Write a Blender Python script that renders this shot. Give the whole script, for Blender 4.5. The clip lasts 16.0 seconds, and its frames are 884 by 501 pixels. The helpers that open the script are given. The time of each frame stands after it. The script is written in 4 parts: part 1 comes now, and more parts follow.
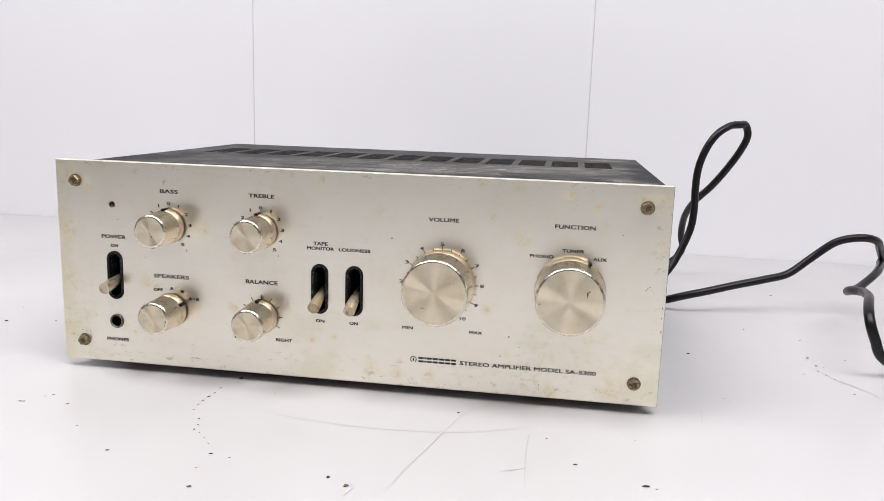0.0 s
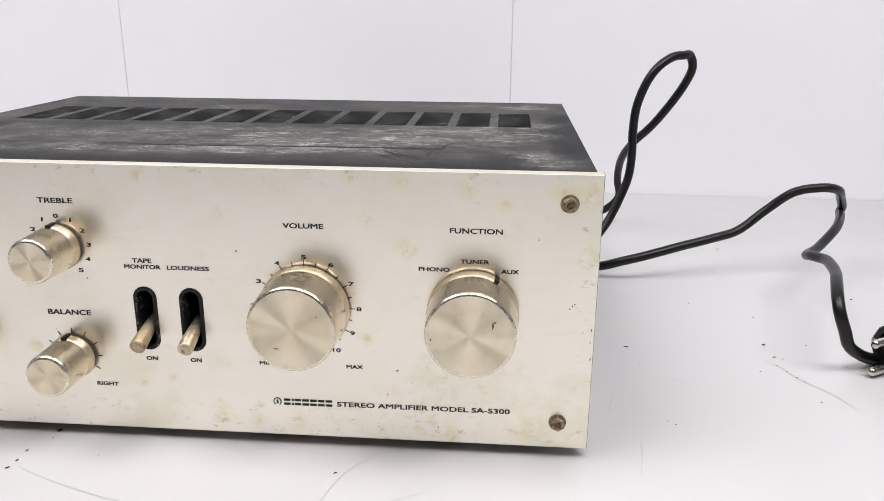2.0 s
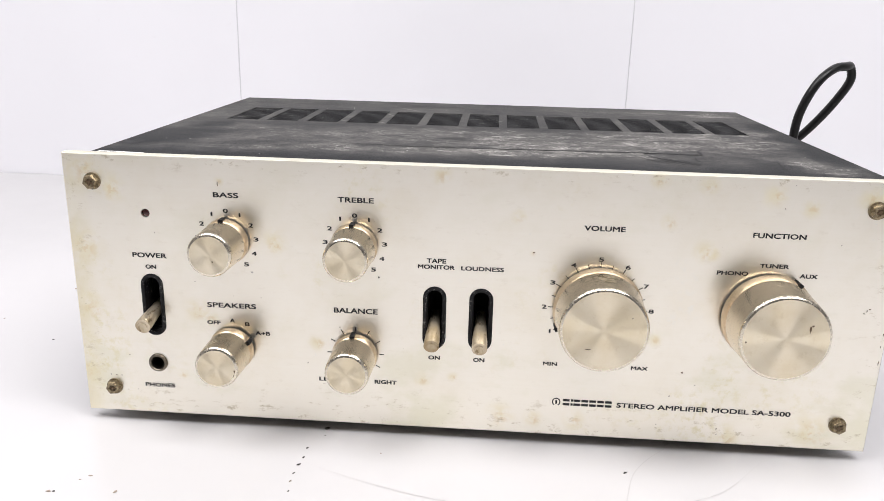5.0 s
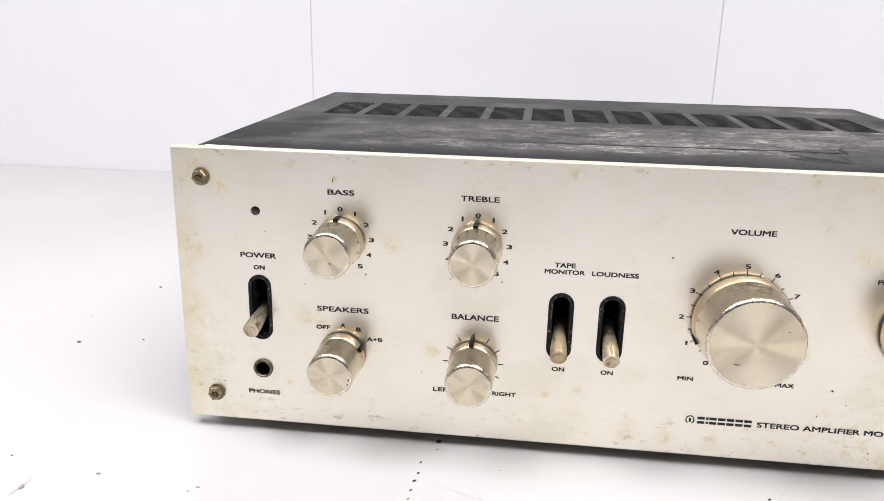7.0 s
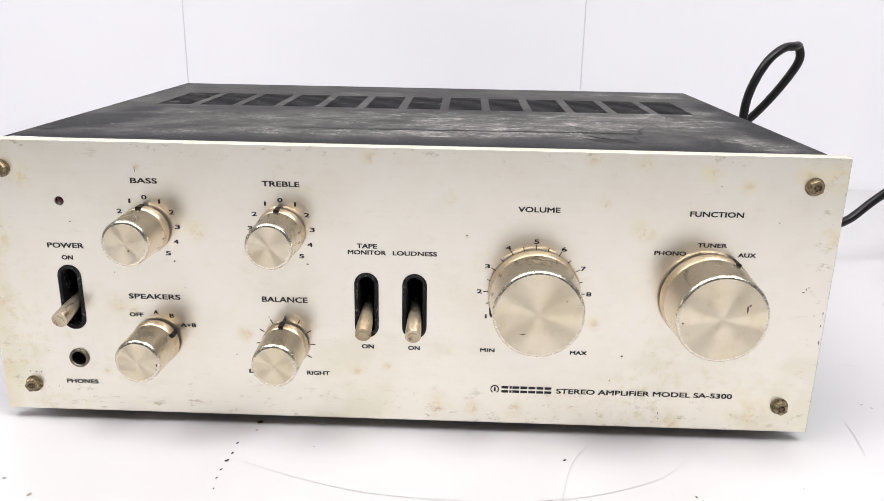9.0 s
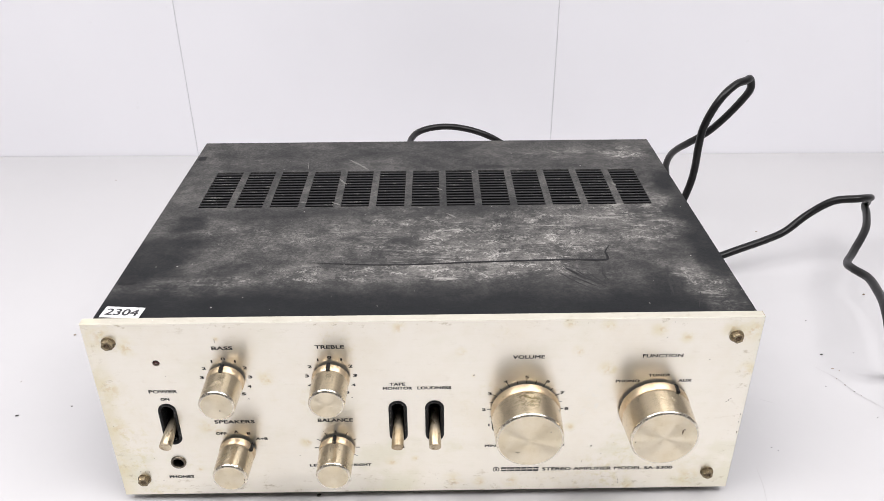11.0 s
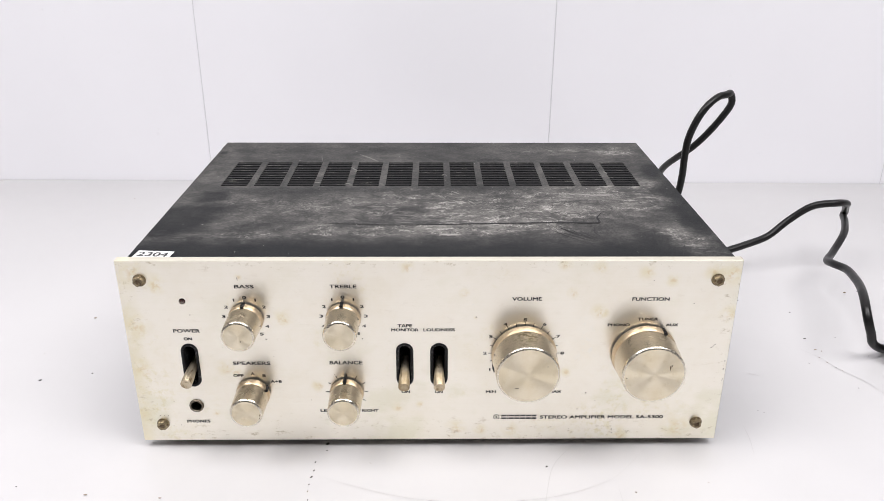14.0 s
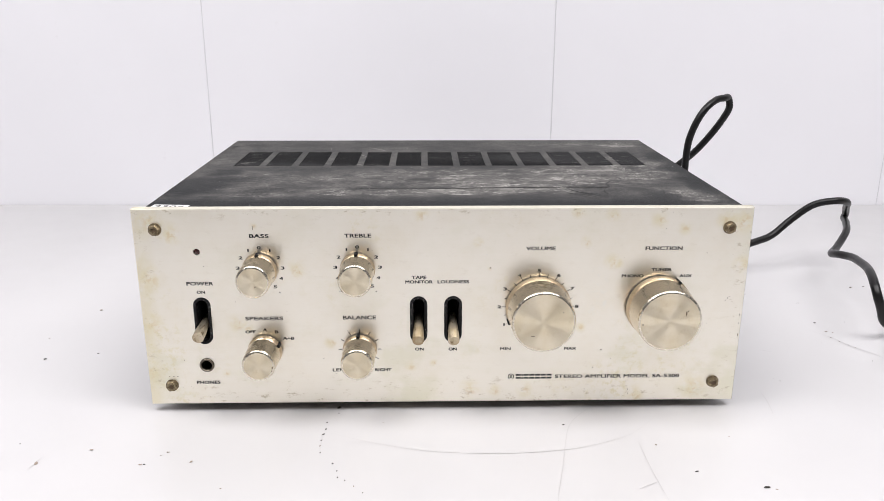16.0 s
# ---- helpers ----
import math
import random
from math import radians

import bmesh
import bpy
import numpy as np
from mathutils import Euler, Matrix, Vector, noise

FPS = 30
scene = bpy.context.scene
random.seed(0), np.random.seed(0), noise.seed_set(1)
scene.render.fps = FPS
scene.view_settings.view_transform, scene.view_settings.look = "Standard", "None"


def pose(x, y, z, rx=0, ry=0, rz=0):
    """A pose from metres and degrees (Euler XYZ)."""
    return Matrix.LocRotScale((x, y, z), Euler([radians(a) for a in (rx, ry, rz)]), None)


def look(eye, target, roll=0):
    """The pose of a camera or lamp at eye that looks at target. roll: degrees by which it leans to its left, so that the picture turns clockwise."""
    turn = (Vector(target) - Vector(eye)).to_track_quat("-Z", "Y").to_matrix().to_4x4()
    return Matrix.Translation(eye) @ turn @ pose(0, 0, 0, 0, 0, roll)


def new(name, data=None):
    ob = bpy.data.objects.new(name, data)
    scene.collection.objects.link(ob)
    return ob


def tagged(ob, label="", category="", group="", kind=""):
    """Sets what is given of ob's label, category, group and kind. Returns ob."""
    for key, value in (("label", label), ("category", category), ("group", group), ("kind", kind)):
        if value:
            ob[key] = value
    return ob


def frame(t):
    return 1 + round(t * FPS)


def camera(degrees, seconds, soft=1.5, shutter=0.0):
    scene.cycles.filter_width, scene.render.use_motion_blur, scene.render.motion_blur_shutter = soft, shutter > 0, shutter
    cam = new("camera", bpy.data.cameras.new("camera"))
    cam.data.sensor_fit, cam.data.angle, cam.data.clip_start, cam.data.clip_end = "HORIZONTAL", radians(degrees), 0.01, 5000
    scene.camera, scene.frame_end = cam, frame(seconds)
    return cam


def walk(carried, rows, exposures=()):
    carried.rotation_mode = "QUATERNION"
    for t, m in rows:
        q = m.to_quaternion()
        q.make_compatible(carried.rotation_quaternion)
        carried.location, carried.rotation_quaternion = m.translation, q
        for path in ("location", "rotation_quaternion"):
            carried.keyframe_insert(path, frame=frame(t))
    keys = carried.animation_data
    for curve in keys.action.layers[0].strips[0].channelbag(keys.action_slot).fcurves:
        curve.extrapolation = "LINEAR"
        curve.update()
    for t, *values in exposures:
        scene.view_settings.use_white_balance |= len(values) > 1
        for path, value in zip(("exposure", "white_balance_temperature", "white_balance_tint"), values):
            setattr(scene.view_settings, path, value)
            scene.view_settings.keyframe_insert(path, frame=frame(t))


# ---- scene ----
LENS = 58.28
PATH = [
    (0, 0.1193, -0.4218, 0.1641, 8.76, -10.53, 1.78),
    (0.5, 0.1251, -0.3964, 0.1613, 8.66, -11.27, 1.59),
    (1, 0.1565, -0.3590, 0.1582, 8.18, -12.69, 1.30),
    (1.5, 0.1577, -0.3248, 0.1759, 7.38, -14.90, 0.56),
    (2, 0.1356, -0.3054, 0.1885, 4.47, -17.32, 0.40),
    (2.5, 0.1146, -0.3058, 0.1853, 1.39, -18.15, 0.76),
    (3, 0.0959, -0.3172, 0.1885, -0.17, -17.84, 1.13),
    (3.5, 0.0784, -0.3188, 0.1863, -0.39, -17.63, 1.36),
    (4, 0.0579, -0.3179, 0.1869, 0.14, -17.29, 1.52),
    (4.5, 0.0329, -0.3180, 0.1880, 1.69, -17.18, 1.50),
    (5, 0.0085, -0.3204, 0.1864, 3.74, -16.83, 1.36),
    (5.2, 0.0019, -0.3204, 0.1863, 4.82, -16.81, 1.24),
    (5.7, -0.0170, -0.3181, 0.1848, 6.55, -16.69, 1.11),
    (6.2, -0.0285, -0.3108, 0.1828, 7.31, -16.79, 1.07),
    (6.7, -0.0313, -0.3033, 0.1807, 7.19, -16.93, 1.12),
    (7.3, -0.0214, -0.3007, 0.1785, 5.98, -16.95, 1.30),
    (7.5, -0.0175, -0.3008, 0.1763, 5.23, -16.97, 1.44),
    (8, -0.0008, -0.3045, 0.1764, 3.94, -16.79, 1.58),
    (8.5, 0.0118, -0.3073, 0.1801, 2.65, -17.11, 1.44),
    (9, 0.0248, -0.3091, 0.1805, 1.61, -17.42, 1.02),
    (9.5, 0.0339, -0.3103, 0.1882, 0.09, -20.25, 0.25),
    (10, 0.0121, -0.3162, 0.2858, -1.17, -24.49, -0.22),
    (10.2, 0.0094, -0.3224, 0.3151, -0.98, -26.34, -0.42),
    (10.6, 0.0070, -0.3288, 0.3420, -0.76, -28.25, -0.50),
    (11.2, 0.0060, -0.3362, 0.3575, -0.51, -29.95, -0.21),
    (11.8, 0.0061, -0.3436, 0.3540, -0.36, -30.22, 0.20),
    (12.5, 0.0049, -0.3559, 0.3426, -0.34, -28.71, 0.26),
    (13, 0.0027, -0.3673, 0.3360, -0.40, -26.91, -0.00),
    (13.5, 0.0017, -0.3842, 0.3219, -0.52, -25.00, 0.04),
    (14, 0.0012, -0.4019, 0.3045, -0.75, -23.28, 0.25),
    (14.5, -0.0078, -0.4082, 0.2940, -1.39, -21.76, 0.50),
    (15, -0.0144, -0.4217, 0.2776, -1.44, -20.59, 0.39),
    (15.5, -0.0102, -0.4320, 0.2572, -1.16, -18.72, 0.12),
    (16, -0.0108, -0.4310, 0.2331, -1.23, -17.08, 0.11),
]

cam = camera(LENS, 16.0, soft=0.45)
walk(cam, [(t, pose(x, y, z, 0, 0, yaw) @ pose(0, 0, 0, 90 + pitch) @ pose(0, 0, 0, 0, 0, roll))
           for t, x, y, z, yaw, pitch, roll in PATH],
     exposures=[(0.0, -0.14), (1.0, -0.17), (2.0, -0.13), (3.0, -0.02), (5.0, 0.05), (9.0, 0.07), (10.0, -0.09), (12.3, -0.06), (16.0, -0.07)])

# ---- light: two unseen diffused panels added overhead to light the table ----
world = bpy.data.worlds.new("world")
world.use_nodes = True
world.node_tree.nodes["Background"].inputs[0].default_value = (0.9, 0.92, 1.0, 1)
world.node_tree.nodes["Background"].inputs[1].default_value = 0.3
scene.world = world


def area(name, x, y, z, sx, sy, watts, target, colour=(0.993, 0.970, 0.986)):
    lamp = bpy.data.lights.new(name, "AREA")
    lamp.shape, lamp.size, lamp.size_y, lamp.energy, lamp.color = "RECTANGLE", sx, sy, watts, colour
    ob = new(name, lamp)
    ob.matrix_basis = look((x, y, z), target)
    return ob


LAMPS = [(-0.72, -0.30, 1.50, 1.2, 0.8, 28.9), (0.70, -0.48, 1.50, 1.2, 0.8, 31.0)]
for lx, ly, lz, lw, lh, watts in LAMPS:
    area("added_light", lx, ly, lz, lw, lh, watts, (lx, ly + 0.001, 0))


# ---- materials ----
class Nodes:
    """A small wrapper round one material's node tree."""

    def __init__(self, name):
        self.mat = bpy.data.materials.new(name)
        self.mat.use_nodes = True
        self.tree = self.mat.node_tree
        self.bsdf = self.tree.nodes["Principled BSDF"]
        self.place = self.add("ShaderNodeNewGeometry").outputs["Position"]

    def add(self, kind, **props):
        node = self.tree.nodes.new(kind)
        for key, value in props.items():
            setattr(node, key, value)
        return node

    def link(self, a, b):
        self.tree.links.new(a, b)

    def put(self, socket, value):
        if isinstance(value, bpy.types.NodeSocket):
            self.link(value, socket)
        elif isinstance(value, tuple) and len(value) == 3 and socket.type == "RGBA":
            socket.default_value = (*value, 1)
        else:
            socket.default_value = value

    def scaled(self, scale, offset=(0, 0, 0)):
        m = self.add("ShaderNodeMapping")
        m.inputs["Scale"].default_value = scale
        m.inputs["Location"].default_value = offset
        self.link(self.place, m.inputs["Vector"])
        return m.outputs[0]

    def noise(self, scale, detail=4.0, rough=0.55, stretch=(1, 1, 1), offset=(0, 0, 0)):
        n = self.add("ShaderNodeTexNoise")
        n.inputs["Scale"].default_value = scale
        n.inputs["Detail"].default_value = detail
        n.inputs["Roughness"].default_value = rough
        self.link(self.scaled(stretch, offset), n.inputs["Vector"])
        return n.outputs["Fac"]

    def ramp(self, value, lo, hi, a=0.0, b=1.0):
        n = self.add("ShaderNodeMapRange")
        n.interpolation_type = "SMOOTHSTEP"
        self.put(n.inputs["Value"], value)
        for key, v in (("From Min", lo), ("From Max", hi), ("To Min", a), ("To Max", b)):
            n.inputs[key].default_value = v
        return n.outputs["Result"]

    def maths(self, op, a, b=0.0):
        n = self.add("ShaderNodeMath", operation=op)
        self.put(n.inputs[0], a)
        self.put(n.inputs[1], b)
        return n.outputs[0]

    def mix(self, fac, a, b):
        n = self.add("ShaderNodeMix", data_type="RGBA")
        self.put(n.inputs["Factor"], fac)
        self.put(n.inputs["A"], a)
        self.put(n.inputs["B"], b)
        return n.outputs["Result"]

    def spot(self, x, y, z, size):
        """1 at a place, falling to 0 at size metres from it."""
        d = self.add("ShaderNodeVectorMath", operation="DISTANCE")
        self.link(self.place, d.inputs[0])
        d.inputs[1].default_value = (x, y, z)
        return self.ramp(d.outputs["Value"], size, 0.0)

    def axis(self, n):
        s = self.add("ShaderNodeSeparateXYZ")
        self.link(self.place, s.inputs[0])
        return s.outputs[n]

    def bump(self, height, strength, distance):
        b = self.add("ShaderNodeBump")
        b.inputs["Strength"].default_value = strength
        b.inputs["Distance"].default_value = distance
        self.link(height, b.inputs["Height"])
        self.link(b.outputs[0], self.bsdf.inputs["Normal"])

    def set(self, **values):
        for key, value in values.items():
            self.put(self.bsdf.inputs[key.replace("_", " ")], value)
        return self.mat


def mat_plain(name, colour, rough=0.5, metal=0.0, vary=0.12, scale=300.0, gloss=0.5):
    n = Nodes(name)
    f = n.noise(scale, 3.0)
    dark = tuple(c * (1 - vary) for c in colour)
    return n.set(Base_Color=n.mix(f, dark, colour), Roughness=n.ramp(f, 0.2, 0.8, rough - 0.05, rough + 0.08), Metallic=metal, Specular_IOR_Level=gloss)


def mat_panel():
    """Brushed, lacquered aluminium with brown and yellow stains and small pits."""
    n = Nodes("brushed_aluminium")
    brush = n.noise(900.0, 3.0, 0.6, (0.012, 1, 1))
    cloud = n.noise(16.0, 5.0, 0.6)
    colour = n.mix(brush, (0.935, 0.893, 0.795), (0.958, 0.922, 0.832))
    warm = n.ramp(n.noise(26.0, 5.0, 0.65, (1, 1, 1), (9, 2, 4)), 0.42, 0.72)
    colour = n.mix(n.maths("MULTIPLY", warm, 0.30), colour, (0.84, 0.77, 0.61))
    olive = n.maths("MULTIPLY", n.ramp(n.noise(34.0, 5.0, 0.6, (0.6, 1, 1), (1, 4, 7)), 0.50, 0.66), n.ramp(n.axis(2), 0.075, 0.012, 0.35, 1.0))
    colour = n.mix(n.maths("MULTIPLY", olive, 0.40), colour, (0.74, 0.73, 0.52))
    yellow = n.maths("MULTIPLY", n.ramp(cloud, 0.50, 0.72), n.ramp(n.noise(190.0, 4.0, 0.7), 0.48, 0.66))
    colour = n.mix(n.maths("MULTIPLY", yellow, 0.50), colour, (0.73, 0.66, 0.34))
    stains, cores = 0.0, 0.0
    for x, z, size in STAINS:
        stains = n.maths("ADD", stains, n.spot(x, 0, z, size))
        cores = n.maths("ADD", cores, n.spot(x + size * 0.1, 0, z - size * 0.1, size * 0.55))
    stains = n.maths("MULTIPLY", stains, n.ramp(n.noise(140.0, 3.0, 0.55), 0.34, 0.62))
    cores = n.maths("MULTIPLY", cores, n.ramp(n.noise(330.0, 3.0, 0.6, (1, 1, 1), (2, 2, 6)), 0.46, 0.60))
    colour = n.mix(n.maths("MULTIPLY", stains, 0.55), colour, (0.82, 0.735, 0.46))
    colour = n.mix(n.maths("MULTIPLY", cores, 0.42), colour, (0.70, 0.52, 0.26))
    rim = n.maths("MAXIMUM", n.ramp(n.axis(2), 0.030, 0.006), n.maths("MAXIMUM", n.ramp(n.axis(0), 0.158, 0.176), n.ramp(n.axis(0), -0.155, -0.176)))
    rim = n.maths("MAXIMUM", rim, n.ramp(n.axis(2), 0.117, 0.126))
    grime = n.maths("MULTIPLY", n.ramp(n.noise(230.0, 6.0, 0.78, (0.5, 1, 1), (3, 1, 2)), 0.55, 0.68), n.ramp(rim, 0, 1, 0.08, 0.68))
    colour = n.mix(grime, colour, (0.43, 0.36, 0.21))
    # grimy top edge, its colour darkened further to offset the overhead light
    edge = n.ramp(n.axis(2), 0.1249, 0.1254, 0.0, 0.8)
    colour = n.mix(edge, colour, n.mix(n.noise(90.0, 4.0), (0.32, 0.30, 0.24), (0.49, 0.47, 0.40)))
    flank = n.maths("MULTIPLY", n.ramp(n.axis(0), 0.17465, 0.17480), n.ramp(n.noise(120.0, 4.0, 0.7), 0.35, 0.6, 0.3, 0.9))
    colour = n.mix(flank, colour, (0.24, 0.17, 0.09))
    side = n.maths("MULTIPLY", n.ramp(n.axis(0), -0.163, -0.1748), n.ramp(n.noise(48.0, 5.0, 0.65, (1, 1, 1), (6, 2, 2)), 0.36, 0.60, 0.15, 0.6))
    colour = n.mix(side, colour, (0.80, 0.73, 0.50))
    pits = n.ramp(n.noise(430.0, 2.0, 0.5, (1, 1, 1), (7, 0, 1)), 0.765, 0.79)
    colour = n.mix(n.maths("MULTIPLY", pits, 0.7), colour, (0.16, 0.13, 0.08))
    pale = n.ramp(n.noise(300.0, 3.0, 0.6, (1, 1, 1), (1, 6, 3)), 0.70, 0.74)
    colour = n.mix(n.maths("MULTIPLY", pale, 0.5), colour, (0.85, 0.84, 0.80))
    splash = 0.0
    for x, z, size in PALE:
        splash = n.maths("ADD", splash, n.spot(x, 0, z, size))
    splash = n.maths("MULTIPLY", splash, n.ramp(n.noise(260.0, 4.0, 0.65, (1, 1, 1), (4, 4, 1)), 0.50, 0.62))
    colour = n.mix(n.maths("MULTIPLY", splash, 0.55), colour, (0.90, 0.885, 0.82))
    dirty = n.maths("ADD", n.maths("ADD", yellow, stains), n.maths("ADD", grime, pits))
    metal = n.maths("MULTIPLY", n.ramp(dirty, 0.0, 1.0, 0.92, 0.60), n.ramp(edge, 0.0, 0.8, 1.0, 0.3))
    across = n.add("ShaderNodeCombineXYZ")
    across.inputs[1].default_value, across.inputs[2].default_value = 0.3, 1.0
    n.link(across.outputs[0], n.bsdf.inputs["Tangent"])
    return n.set(Base_Color=colour, Metallic=metal, Roughness=n.maths("MAXIMUM", n.ramp(cloud, 0.3, 0.7, 0.285, 0.325), n.maths("MULTIPLY", edge, 0.7)), Anisotropic=0.5)


def mat_knob_side():
    """Turned aluminium, gone yellowish, with brown wear in patches."""
    n = Nodes("turned_aluminium")
    ring = n.noise(2200.0, 2.0, 0.5, (0.006, 1, 0.006))
    stain = n.ramp(n.noise(90.0, 3.0, 0.5), 0.50, 0.72)
    colour = n.mix(ring, (0.69, 0.59, 0.44), (0.81, 0.71, 0.56))
    colour = n.mix(n.maths("MULTIPLY", stain, 0.28), colour, (0.46, 0.36, 0.20))
    worn = n.maths("ADD", n.spot(0.0545, -0.012, 0.0845, 0.013), n.maths("MULTIPLY", n.spot(-0.1055, -0.012, 0.049, 0.010), 0.25))
    worn = n.maths("MULTIPLY", worn, n.ramp(n.noise(520.0, 4.0, 0.7, (0.6, 1, 1)), 0.46, 0.56))
    colour = n.mix(worn, colour, (0.27, 0.22, 0.12))
    pits = n.ramp(n.noise(420.0, 3.0, 0.6, (1, 1, 1), (2, 5, 1)), 0.74, 0.77)
    colour = n.mix(n.maths("MULTIPLY", pits, 0.8), colour, (0.09, 0.07, 0.05))
    n.bump(ring, 0.025, 0.0002)
    return n.set(Base_Color=colour, Metallic=n.ramp(stain, 0, 1, 0.95, 0.88), Roughness=n.ramp(stain, 0, 1, 0.21, 0.30))


def mat_collar():
    n = Nodes("tarnished_collar")
    stain = n.ramp(n.noise(140.0, 5.0, 0.75), 0.45, 0.7)
    colour = n.mix(stain, (0.70, 0.565, 0.40), (0.50, 0.385, 0.235))
    return n.set(Base_Color=colour, Metallic=0.85, Roughness=n.ramp(stain, 0, 1, 0.34, 0.44))


def mat_spun():
    """Spun knob faces: fine circles that pull the highlights out into rays."""
    n = Nodes("spun_aluminium")
    tangent = n.add("ShaderNodeTangent", direction_type="RADIAL", axis="Y")
    n.link(tangent.outputs[0], n.bsdf.inputs["Tangent"])
    stain = n.ramp(n.noise(210.0, 6.0, 0.75), 0.52, 0.70)
    soft = n.ramp(n.noise(60.0, 4.0, 0.6, (1, 1, 1), (3, 8, 1)), 0.40, 0.70)
    colour = n.mix(n.maths("MULTIPLY", soft, 0.6), (0.875, 0.79, 0.625), (0.77, 0.66, 0.455))
    colour = n.mix(n.maths("MULTIPLY", stain, 0.20), colour, (0.55, 0.44, 0.25))
    pits = n.ramp(n.noise(380.0, 2.0, 0.5, (1, 1, 1), (4, 1, 9)), 0.76, 0.79)
    colour = n.mix(n.maths("MULTIPLY", pits, 0.7), colour, (0.16, 0.12, 0.07))
    return n.set(Base_Color=colour, Metallic=0.93, Roughness=n.ramp(stain, 0, 1, 0.40, 0.48), Anisotropic=0.97)


# cover dust: x, y, half sizes in millimetres, turn in degrees, weight; wiped or fresh paint first, thick dust second
BARE = [(-149, 114, 17, 11, 0, 0.75), (-156, 84, 22, 18, 0, 0.75), (-160, 60, 22, 20, 0, 0.8), (-140, 18, 46, 17, 4, 0.6), (165, 174, 16, 24, 0, 0.85),
        (168, 122, 13, 36, 4, 0.75), (175, 66, 12, 46, 6, 0.8), (136, 38, 9, 17, 10, 0.6), (110, 17, 40, 10, 0, 0.5), (48, 200, 15, 5, 0, 0.6),
        (-115, 126, 62, 8, -3, 0.45), (-45, 128, 40, 9, 0, 0.3), (-20, 18, 90, 16, 0, 0.5), (-98, 62, 26, 9, 12, 0.4), (-60, 225, 60, 12, 0, 0.3)]
DUSTY = [(16, 55, 52, 13, 2, 1.0), (68, 76, 40, 17, 6, 1.0), (44, 57, 48, 12, 0, 0.8), (-58, 48, 46, 11, 6, 0.8), (-112, 98, 46, 15, -4, 0.35), (-22, 92, 60, 20, 0, 0.4),
         (155, 36, 17, 17, 20, 0.65), (160, 13, 14, 8, 0, 0.5), (142, 120, 22, 38, 0, 0.5), (94, 122, 44, 14, 0, 0.45), (150, 223, 22, 14, 0, 0.8), (-10, 118, 34, 9, 8, 0.5),
         (-128, 40, 30, 9, 14, 0.4), (100, 226, 40, 14, 0, 0.35), (120, 90, 40, 20, 0, 0.3), (-138, 215, 26, 12, 0, 0.3), (46, 100, 60, 26, 0, 0.55), (20, 75, 60, 14, 0, 0.4), (-90, 70, 50, 16, 0, 0.2)]


